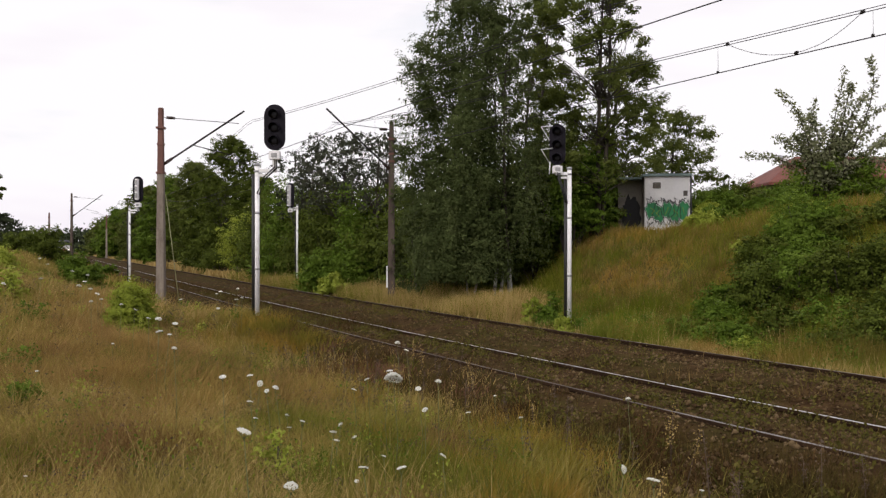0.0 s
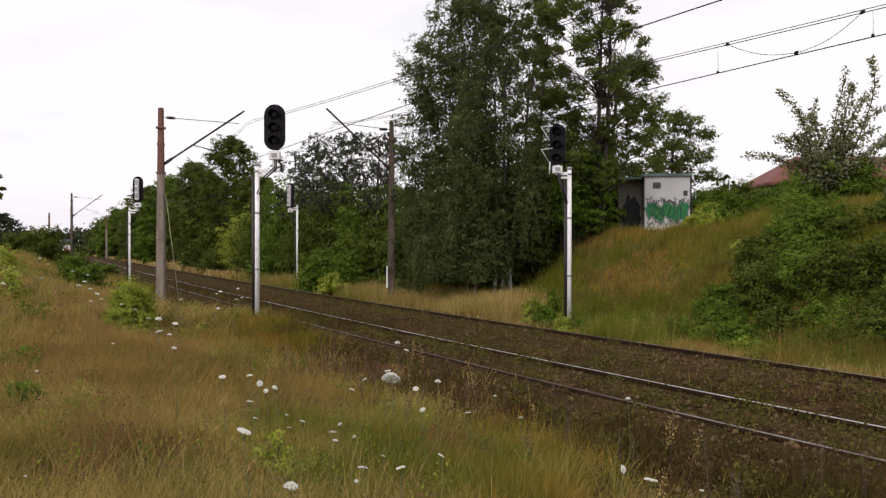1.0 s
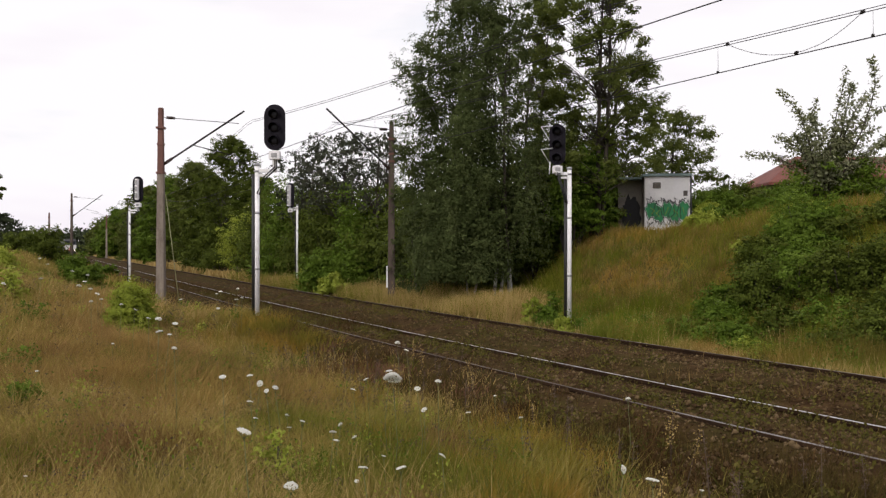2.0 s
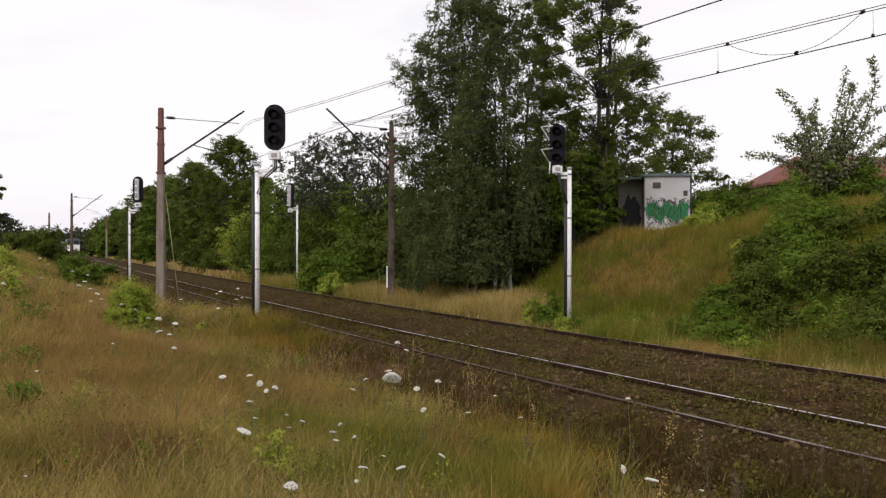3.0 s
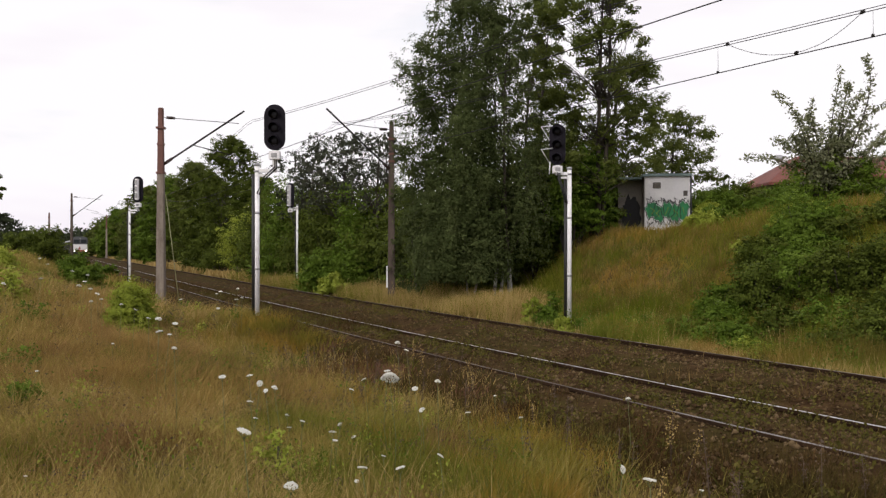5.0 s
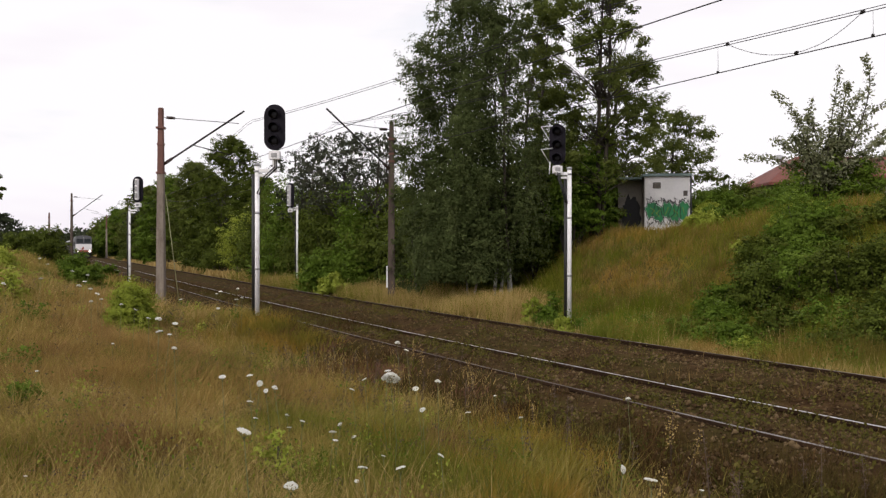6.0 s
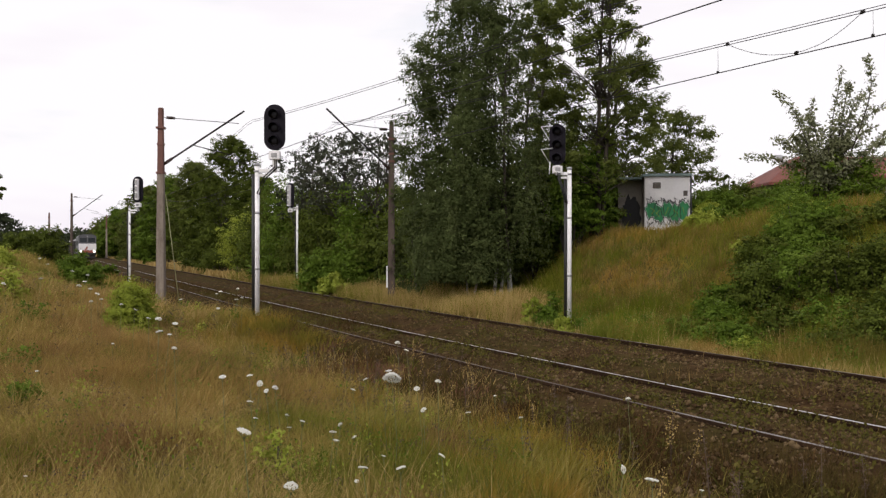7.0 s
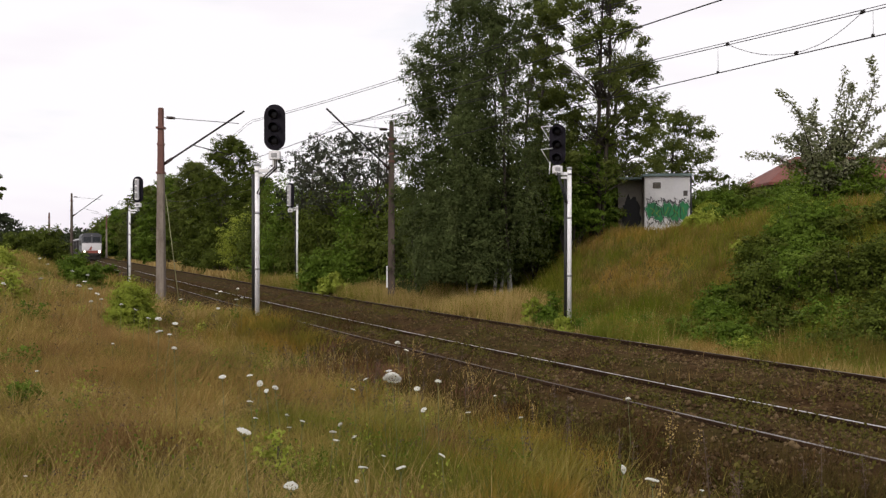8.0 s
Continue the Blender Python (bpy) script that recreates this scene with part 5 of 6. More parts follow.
    xy = np.stack([x, y], -1)[out]
    blades("meadow_grass", xy, np.full(len(xy), 0.34), np.full(len(xy), 0.012), M["grass_mix"], rng, "dry meadow grass round the standpoint", 0.7, wind=(0, 0))


def far_side_grass():
    rng = np.random.default_rng(72)

    def ragged(xy, a, b):
        """Thins the edges of a strip between u = a and b and breaks it up."""
        u = track_u(xy[:, 0], xy[:, 1])
        m = np.minimum(u - a, b - u) + 0.3 * lumps(xy[:, 0] * 1.6, xy[:, 1] * 1.6)
        return xy[rng.random(len(xy)) < ease(0.0, 0.9, m)]
    xy = ragged(scatter(90000, 20, 62, 4.1, 7.4, rng), 4.1, 7.4)
    side = xy[:, 0] / xy[:, 1] + 0.03 * lumps(xy[:, 0] * 0.7, xy[:, 1] * 0.5)
    left = xy[side < 0.12]
    straw = rng.random(len(left)) < 0.35 + 0.5 * ease(-0.15, -0.02, left[:, 0] / left[:, 1])
    tall = 0.78 + 0.22 * lumps(left[:, 0], left[:, 1] * 0.7)
    blades("verge_straw", left[straw], np.maximum(tall[straw], 0.25), np.full(straw.sum(), 0.013), M["grass_straw"], rng, "tall bleached straw beside the far rail", 0.3)
    blades("verge_green", left[~straw], np.maximum(tall[~straw] * 0.9, 0.2), np.full((~straw).sum(), 0.018), M["grass_green"], rng, "green weeds among the verge straw", 0.4)
    xy = ragged(scatter(140000, 9, 40, 4.0, 8.2, rng), 4.0, 8.2)
    side = xy[:, 0] / xy[:, 1] + 0.03 * lumps(xy[:, 0] * 0.7, xy[:, 1] * 0.5)
    right = xy[side > 0.11]
    tall = 0.6 + 0.26 * lumps(right[:, 0] * 1.2, right[:, 1] * 1.2)
    ur = track_u(right[:, 0], right[:, 1])
    green = lumps(right[:, 0] * 0.9 + 4, right[:, 1] * 0.9) + rng.normal(size=len(right)) * 0.5 + 1.4 * (ur - 5.5) > 0.0
    tall *= 0.55 + 0.45 * ease(4.2, 5.6, ur)
    blades("verge_grass", right[~green], np.maximum(tall[~green], 0.15), np.full((~green).sum(), 0.011), M["grass_slope"], rng, "green and straw grass at the bank's foot", 0.35)
    blades("verge_herbs", right[green], np.maximum(tall[green] * 1.1, 0.2), np.full(green.sum(), 0.016), M["grass_herb"], rng, "tall green herbs at the bank's foot", 0.4)
    pick = rng.random(len(right)) < 0.035
    blades("verge_stalks", right[pick], tall[pick] * 1.25 + 0.1, np.full(pick.sum(), 0.007), M["grass_straw"], rng, "thin bleached stalks at the bank's foot", 0.2)
    xy = scatter(150000, 12, 60, 6.0, 26, rng)
    trodden = (np.abs(xy[:, 0] - 9.3) < 1.5) & (np.abs(xy[:, 1] - 35.7) < 1.5)
    slope = xy[(xy[:, 0] / xy[:, 1] > 0.08) & ~(trodden & (rng.random(len(xy)) < 0.85))]
    tall = 0.34 + 0.14 * lumps(slope[:, 0], slope[:, 1])
    blades("bank_grass", slope, np.maximum(tall, 0.1), np.full(len(slope), 0.018), M["grass_slope"], rng, "dry brown grass on the railway bank", 0.95)
    root = scatter(5200, 11, 46, 5.0, 20, rng)
    root = root[(root[:, 0] / root[:, 1] > 0.1)]
    kind = lumps(root[:, 0] * 0.8 + 2, root[:, 1] * 0.8) + rng.normal(size=len(root)) * 0.6
    kind += 1.1 * ease(9.5, 6.3, track_u(root[:, 0], root[:, 1]))
    for name, pick, mat, label, n, tall_by in (("bank_tufts", kind < -0.4, M["grass_orange"], "orange-brown grass tufts on the railway bank", 22, 0.55), ("bank_weeds", kind > 0.3, M["grass_herb"], "yellow-green weeds in tufts on the bank", 20, 0.75),
                                               ("bank_rusty_grass", np.abs(kind - 0.05) < 0.25, M["grass_haze"], "reddish-tan seeding grass on the bank", 26, 0.55)):
        r0 = np.repeat(root[pick], n, axis=0)
        high = np.repeat(rng.uniform(0.4, 1.0, pick.sum()), n) * tall_by
        xy = r0 + rng.normal(size=r0.shape) * 0.11
        blades(name, xy, high, 0.006 + 0.0005 * xy[:, 1], mat, rng, label, 0.4)
    root = scatter(300, 12, 30, 4.7, 8.0, rng)
    root = root[root[:, 0] / root[:, 1] > 0.12]
    c = np.repeat(np.column_stack([root, ground_z(root[:, 0], root[:, 1])]), 90, axis=0)
    high = np.repeat(rng.uniform(0.25, 0.75, len(root)), 90)
    off = rng.normal(size=c.shape) * np.array([0.16, 0.16, 0.0])
    p = c + off
    p[:, 2] += high * rng.random(len(c)) ** 0.7
    tagged(new("verge_leaves", quads("verge_leaves", leaf_quads(p, 0.06, rng, -0.2, 0.5, face=unit(off + np.array([0, 0, 0.1]))), M["leaf_bush"])), "leafy green herbs along the bank's foot", "herbs", kind="stuff")
    crest = slope[(slope[:, 0] > 7.5) & (slope[:, 1] < 30) & (rng.random(len(slope)) < 0.6)] + rng.normal(size=2) * 0.1
    blades("crest_grass", crest, 0.55 + 0.2 * lumps(crest[:, 0] * 1.4, crest[:, 1] * 1.4), np.full(len(crest), 0.016), M["grass_green"], rng, "tall green grass on top of the bank", 0.4)
    xy = scatter(50000, 24, 60, 5.4, 11, rng)
    wood = xy[(xy[:, 0] / xy[:, 1] < 0.16)]
    blades("wood_edge_grass", wood, 0.6 + 0.25 * lumps(wood[:, 0], wood[:, 1]), np.full(len(wood), 0.026), M["grass_green"], rng, "green weeds at the edge of the woods", 0.45)
    xy = scatter(16000, 50, 260, 4.4, 9, rng)
    blades("distant_verge", xy, np.full(len(xy), 0.6), np.full(len(xy), 0.13), M["grass_straw"], rng, "dry straw beside the distant track", 0.3)
    xy = scatter(16000, 40, 260, -9, -2.6, rng)
    blades("distant_bank", xy, np.full(len(xy), 0.6), np.full(len(xy), 0.11), M["grass_mix"], rng, "dry grass along the distant bank", 0.3)


def track_weeds():
    """Low weeds in the ballast, in uneven drifts, thickest on the hump between the tracks and outside the near rail."""
    rng = np.random.default_rng(73)
    xy = scatter(90000, 5, 70, -3.6, 5.0, rng)
    u = track_u(xy[:, 0], xy[:, 1])
    drift = np.sin(xy[:, 1] * 1.1 + 2 * np.sin(u * 1.7)) + np.sin(u * 2.6 + xy[:, 1] * 0.35) + rng.normal(size=len(xy)) * 0.5
    want = 1.25 - 1.3 * np.exp(-((u + 2.6) / 0.9) ** 2) - 0.6 * np.exp(-((u - 1.2) / 0.5) ** 2) - 0.5 * np.exp(-((u + 0.75) / 0.3) ** 2)
    keep = drift > want
    xy = xy[keep]
    n = len(xy)
    blades("track_weeds", xy, 0.16 + 0.14 * rng.random(n), np.full(n, 0.014), M["weed"], rng, "low grey-green weeds in the ballast", 0.6)
    rng = np.random.default_rng(76)
    xy = scatter(120000, 5, 60, -3.5, 4.4, rng)
    u = track_u(xy[:, 0], xy[:, 1])
    xy = xy[(lumps(xy[:, 0] * 2.2, xy[:, 1] * 2.2) + rng.normal(size=len(xy)) * 0.6 > 0.1) & (np.abs(u) > 0.07) & (np.abs(u + 1.44) > 0.07) & (np.abs(u - 3.5) > 0.07)]
    lift = np.interp(track_u(xy[:, 0], xy[:, 1]), [-3.5, -2.4, -1.6, 0.15, 0.7, 1.2, 1.75, 2.2, 4.4], [0.0, 0.05, 0.12, 0.13, 0.25, 0.31, 0.28, 0.13, 0.04])
    blades("dead_litter", xy, lift + rng.uniform(0.03, 0.14, len(xy)), np.full(len(xy), 0.017), M["dead_litter"], rng, "brown dead plants lying on the ballast", 0.9)
    rng = np.random.default_rng(74)
    pts = []
    for k in range(330):
        y = 6.0 * (6.5 ** rng.random())
        u = rng.choice([rng.uniform(-3.4, -1.7), rng.uniform(-1.3, -0.12), rng.uniform(0.3, 1.7), rng.uniform(2.2, 3.3)], p=[0.14, 0.4, 0.28, 0.18])
        x = float(world_x(u, y))
        r = rng.uniform(0.08, 0.24)
        c = np.array([x, y, -0.1 + 0.16 * math.exp(-((u - 1.2) / 0.5) ** 2) + r * 0.5])
        pts.append(c + rng.normal(size=(70, 3)) * np.array([r, r, r * 0.6]) * 0.6)
    p = np.concatenate(pts)
    p = p[p[:, 2] > -0.2]
    tagged(new("leafy_weeds", quads("leafy_weeds", leaf_quads(p, 0.05, rng, -0.3), M["weed"])), "leafy weeds growing between the rails", "weeds", kind="stuff")


def trackside_tufts():
    """Tufts of green weeds and thin straw that stand in and beside the ballast, and wisps over the far verge."""
    rng = np.random.default_rng(78)

    def tufts(count, y0, y1, u0, u1, n, spread):
        root = scatter(count, y0, y1, u0, u1, rng)
        root = root[lumps(root[:, 0] * 1.1 + 3, root[:, 1] * 1.1) + 0.5 * rng.normal(size=len(root)) > 0.1]
        r0 = np.repeat(root, n, axis=0)
        high = np.repeat(rng.uniform(0.55, 1.0, len(root)), n) * rng.uniform(0.5, 1.0, len(r0))
        return r0 + rng.normal(size=r0.shape) * spread, high
    xy, high = tufts(420, 5.5, 32, -1.25, -0.15, 26, 0.09)
    u = track_u(xy[:, 0], xy[:, 1])
    ok = (u > -1.36) & (u < -0.08)
    blades("sleeper_weeds", xy[ok], 0.13 + 0.2 * high[ok], np.full(ok.sum(), 0.012), M["weed"], rng, "grey-green weed tufts between the near rails", 0.7)
    xy, high = tufts(260, 7.5, 26, -3.6, -1.7, 9, 0.12)
    u = track_u(xy[:, 0], xy[:, 1])
    ok = (u < -1.55) & (xy[:, 0] < 1.9)
    blades("shoulder_straw", xy[ok], 0.52 * high[ok], np.full(ok.sum(), 0.006), M["grass_straw"], rng, "thin dry straw on the ballast shoulder", 0.45)
    xy, high = tufts(420, 5, 26, -3.6, -1.7, 20, 0.1)
    u = track_u(xy[:, 0], xy[:, 1])
    ok = (u < -1.55)
    blades("shoulder_weeds", xy[ok], 0.34 * high[ok], np.full(ok.sum(), 0.012), M["brown_weed"], rng, "brown withered weeds on the ballast shoulder", 0.6)
    xy, high = tufts(700, 8, 40, 0.4, 2.0, 14, 0.12)
    blades("hump_straw", xy, 0.3 + 0.26 * high, np.full(len(xy), 0.012), M["dead_litter"], rng, "dead brown stalks on the hump between the tracks", 0.7)
    xy, high = tufts(420, 9, 40, 3.75, 4.9, 26, 0.16)
    blades("rail_side_straw", xy, 0.5 * high, np.full(len(xy), 0.009), M["grass_straw"], rng, "bleached straw tufts along the far rail", 0.4)
    xy, high = tufts(420, 20, 50, 4.6, 7.2, 12, 0.14)
    ok = xy[:, 0] / xy[:, 1] < 0.12
    blades("verge_wisps", xy[ok], 1.5 * high[ok], np.full(ok.sum(), 0.013), M["grass_straw"], rng, "tall wispy straw seed heads on the verge", 0.25)
    xy, high = tufts(260, 20, 50, 5.2, 7.4, 22, 0.18)
    ok = xy[:, 0] / xy[:, 1] < 0.12
    blades("verge_weeds", xy[ok], 1.35 * high[ok], np.full(ok.sum(), 0.024), M["grass_herb"], rng, "clumps of green weeds in the verge straw", 0.3)


def stones():
    rng = np.random.default_rng(75)
    n = 40000
    y = 5.5 * (9.0 ** rng.random(n))
    u = rng.uniform(-3.3, 4.6, n)
    x = world_x(u, y)
    keep = (np.abs(x) < 0.58 * y + 0.5) & (np.abs(u) > 0.05) & (np.abs(u + 1.44) > 0.05) & (np.abs(u - 3.5) > 0.05) & (np.abs(u - 2) > 0.05)
    x, y, u = x[keep], y[keep], u[keep]
    n = len(x)
    zs = np.interp(u, [-3.6, -2.9, -2.4, -1.62, -1.35, -0.7, -0.12, 0.15, 0.7, 1.2, 1.7, 1.93, 2.2, 3.3, 3.62, 4.2, 5.1],
                   [-0.36, -0.26, -0.12, -0.03, -0.07, -0.06, -0.08, -0.07, 0.05, 0.11, 0.085, 0.015, -0.07, -0.085, -0.09, -0.15, -0.45])
    r = rng.uniform(0.012, 0.03, n) * np.where(rng.random(n) < 0.12, 1.9, 1.0)
    octa = np.array([(1, 0, 0), (0, 1, 0), (-1, 0, 0), (0, -1, 0), (0, 0, 0.8), (0, 0, -0.8)], float)
    v = octa[None] * r[:, None, None] * rng.uniform(0.6, 1.25, (n, 6, 1))
    a = rng.uniform(0, 6.28, n)
    rx = v[..., 0] * np.cos(a)[:, None] - v[..., 1] * np.sin(a)[:, None]
    ry = v[..., 0] * np.sin(a)[:, None] + v[..., 1] * np.cos(a)[:, None]
    v = np.stack([rx + x[:, None], ry + y[:, None], v[..., 2] + (zs + r * 0.25)[:, None]], -1)
    tri = np.array([(0, 1, 4), (1, 2, 4), (2, 3, 4), (3, 0, 4), (1, 0, 5), (2, 1, 5), (3, 2, 5), (0, 3, 5)])
    f = (np.arange(n) * 6)[:, None, None] + tri[None]
    me = bpy.data.meshes.new("ballast_stones")
    me.vertices.add(n * 6)
    me.vertices.foreach_set("co", v.reshape(-1).astype(np.float32))
    me.loops.add(n * 24)
    me.loops.foreach_set("vertex_index", f.reshape(-1).astype(np.int32))
    me.polygons.add(n * 8)
    me.polygons.foreach_set("loop_start", np.arange(0, n * 24, 3, dtype=np.int32))
    me.materials.append(M["stone"])
    me.update(calc_edges=True)
    tagged(new("ballast_stones", me), "dark brown broken ballast stones", "ballast stones", kind="stuff")


def meadow_herbs():
    """Broad-leaved herbs in tufts among the grass."""
    rng = np.random.default_rng(77)
    for name, mat, n, size, label in (("meadow_herbs", M["leaf_bush"], 260, 0.03, "small green herbs among the dry grass"), ("sorrel_tufts", M["dead_stem"], 420, 0.02, "reddish-brown seeding tufts among the grass"),
                                      ("pale_herbs", M["leaf_light"], 130, 0.03, "yellow-green herbs among the dry grass")):
        xy = scatter(n * 3, 3.2, 30, -15, -3.8, rng)[:n]
        z = ground_z(xy[:, 0], xy[:, 1])
        pts = []
        for (x, y), zz in zip(xy, z):
            r = rng.uniform(0.06, 0.2)
            pts.append(np.array([x, y, zz + 0.12 + r * 0.6]) + rng.normal(size=(90, 3)) * np.array([r, r, r * 1.0]) * 0.55)
        p = np.concatenate(pts)
        near = np.repeat(np.linalg.norm(xy, axis=1), 90)
        q = leaf_quads(p, 1.0, rng, -0.5, 0.5)
        q = q[:, :1] + (q - q[:, :1]) * (size * (0.6 + 0.07 * near))[:, None, None]
        tagged(new(name, quads(name, q, mat)), label, "herbs", kind="stuff")


def grass_patches():
    """Drifts of one kind of grass or weed in the meadow and on the ballast's shoulder: x, y, radius, blades."""
    rng = np.random.default_rng(79)

    def drift(name, spots, high, wide, mat, label, lean, bias=(0, 0)):
        xy = np.concatenate([np.array([x, y]) + rng.normal(size=(n, 2)) * r * np.array([0.55, 0.75]) for x, y, r, n in spots])
        u = track_u(xy[:, 0], xy[:, 1])
        xy = xy[(u < -2.0 + 0.3 * lumps(xy[:, 0] * 2, xy[:, 1] * 2)) & (xy[:, 1] > 2.2)]
        tall = high * (0.8 + 0.3 * lumps(xy[:, 0] * 1.7, xy[:, 1] * 1.7))
        near = np.linalg.norm(xy, axis=1)
        blades(name, xy, np.maximum(tall, 0.1), wide * (0.45 + 0.09 * near), mat, rng, label, lean, wind=bias)
    drift("hazy_grass", [(-6.3, 16.0, 1.6, 5400), (-5.2, 13.2, 1.5, 7200), (-8.0, 19.5, 1.8, 3600), (-4.2, 11.0, 1.0, 5400), (-3.2, 9.2, 0.8, 4200), (-5.6, 10.6, 0.9, 2100), (-2.4, 11.5, 0.9, 2100), (-9.5, 23, 2.0, 2400)],
          0.62, 0.0034, M["grass_haze"], "fine reddish-tan seeding grass in drifts", 0.45, (0.2, 0))
    drift("straw_drift", [(-4.0, 9.4, 0.55, 3000), (-2.9, 8.6, 0.5, 1800), (-1.6, 6.0, 0.5, 900)], 0.55, 0.004, M["grass_straw"], "pale straw lying over in the wind", 0.5, (0.75, 0.1))
    drift("rusty_grass", [(-2.05, 7.3, 0.5, 3300), (-3.1, 11.0, 0.6, 2100), (-1.1, 6.4, 0.35, 1080), (0.2, 10.4, 0.5, 1080), (-2.2, 14.5, 0.9, 2100), (0.6, 9.7, 0.3, 900), (1.3, 9.4, 0.3, 900), (-0.1, 9.6, 0.35, 900), (0.9, 8.2, 0.25, 600), (-1.4, 8.4, 0.3, 800)], 0.42, 0.0042, M["grass_rust"], "dark reddish-brown seeding grass", 0.5)
    drift("orange_grass", [(-3.6, 18.7, 0.9, 3900), (-4.5, 17.8, 0.8, 1800), (0.75, 9.9, 0.45, 1920), (1.0, 9.2, 0.35, 1320), (0.3, 9.0, 0.4, 900), (1.3, 8.6, 0.3, 720), (0.9, 7.3, 0.35, 1300), (0.45, 8.1, 0.35, 1300), (0.3, 6.4, 0.3, 700), (-0.5, 9.3, 0.4, 900), (-1.2, 12.5, 0.7, 1080)], 0.52, 0.0036, M["grass_orange"], "orange-brown dry grass in drifts", 0.35)
    drift("green_drift", [(-3.1, 12.4, 0.7, 1302), (-1.7, 9.0, 0.6, 1413), (-0.9, 7.6, 0.6, 1339), (0.1, 8.0, 0.5, 434), (-6.6, 12.4, 0.7, 1612), (-4.3, 8.2, 0.5, 1612), (-4.7, 9.0, 0.5, 1612), (-3.3, 6.4, 0.5, 1736), (-5.7, 10.9, 0.6, 1488), (-1.2, 4.6, 0.4, 744)], 0.4, 0.0052, M["grass_herb"], "green meadow grass in drifts", 0.5)
    drift("ruddy_litter", [(-1.5, 17.2, 0.8, 2600), (-0.9, 15.6, 0.6, 1800), (-2.2, 18.6, 0.6, 1200), (0.2, 13.2, 0.5, 1200)], 0.22, 0.008, M["ruddy_stalk"], "ruddy dead stalks on old ballast", 0.6)
    # withered stalks thick on the ballast's shoulder
    y = 6.0 * (4.2 ** rng.random(13000))
    u = rng.normal(size=len(y)) * 0.55 - 2.65
    xy = np.stack([world_x(u, y), y], -1)[(u > -4.0) & (u < -1.62)]
    blades("withered_thicket", xy, 0.28 + 0.2 * lumps(xy[:, 0] * 2.6, xy[:, 1] * 2.6), 0.009 * (0.5 + 0.06 * xy[:, 1]), M["brown_weed"], rng, "thick withered brown stalks beside the near rail", 0.35)
    xy = scatter(14000, 21.5, 60, -1.6, 0.6, rng)
    blades("overgrown_track", xy, 0.24 + 0.1 * rng.random(len(xy)), np.full(len(xy), 0.03), M["brown_weed"], rng, "low brown weeds over the rails farther along", 0.5)
    xy = scatter(16000, 21, 60, -6.5, -1.9, rng)
    blades("trackside_scrub", xy, 0.16 + 0.08 * lumps(xy[:, 0], xy[:, 1]), np.full(len(xy), 0.03), M["brown_weed"], rng, "low brown scrub on the cess beside the mast", 0.6)


meadow_herbs()
grass_patches()
near_grass()
far_side_grass()
track_weeds()
trackside_tufts()
stones()

# ---- flowers ----


def umbel_mesh(seed, dome):
    """A wild carrot's head: many small florets on a shallow dome, one metre across (scaled when placed)."""
    rng = np.random.default_rng(seed)
    n = 300
    r = np.sqrt(rng.random(n)) * 0.5
    a = rng.uniform(0, 6.28, n)
    pts = np.stack([r * np.cos(a), r * np.sin(a), dome * (0.25 - r * r) + rng.normal(size=n) * 0.02], -1)
    s = 0.06
    q = []
    for p in pts:
        w = rng.uniform(0, 6.28)
        e1 = np.array([math.cos(w), math.sin(w), rng.normal() * 0.2]) * s
        e2 = np.array([-math.sin(w), math.cos(w), rng.normal() * 0.2]) * s
        q.append([p + e1, p + e2, p - e1, p - e2])
        q.append([p + e1 * 0.9, p + [0, 0, -0.06], p - e1 * 0.9, p + [0, 0, 0.05]])
    return quads("umbel", np.array(q), M["petal"])


UMBELS = [umbel_mesh(k, d) for k, d in ((1, 0.3), (2, 0.5), (3, 0.18), (4, 1.3))]


def flower(x, y, h, across, tilt, k, swaying):
    """A wild carrot h metres high whose head is across metres wide; swaying is its share of the wind."""
    rng = random.Random(k)
    across *= 1.0 if across > 0.12 else 0.85
    tilt += 0.0 if across > 0.12 else rng.uniform(-14, 14)
    gx, gy, gz = site(x, y)
    f = thing("wild_carrot", pose(gx, gy, gz), "wild carrot with white umbel on thin green stem", "flower", "wild carrots in the grass")
    b = rng.uniform(-0.05, 0.05)
    part("stem", tubes("stem", M["stem"], [([(0, 0, -0.02), (b, b * 0.5, h * 0.5), (0, 0, h - 0.03)], [0.003, 0.0025, 0.002])], 4), f, "thin green stem")
    rays = [([(0, 0, h - 0.04), (across * 0.36 * math.cos(a), across * 0.36 * math.sin(a), h - 0.005)], 0.0012) for a in (0, 1.05, 2.1, 3.14, 4.2, 5.2)]
    part("rays", tubes("rays", M["stem"], rays, 4), f)
    head = part("umbel", UMBELS[3 if across > 0.12 else k % 4], f, "white flat flower head", Matrix.Translation((0, 0, h)) @ pose(0, 0, 0, tilt, rng.uniform(-24, 24), rng.uniform(0, 360)) @ Matrix.Scale(across, 4))
    return (f, pose(gx, gy, gz), swaying * 0.03 / max(h, 0.3))


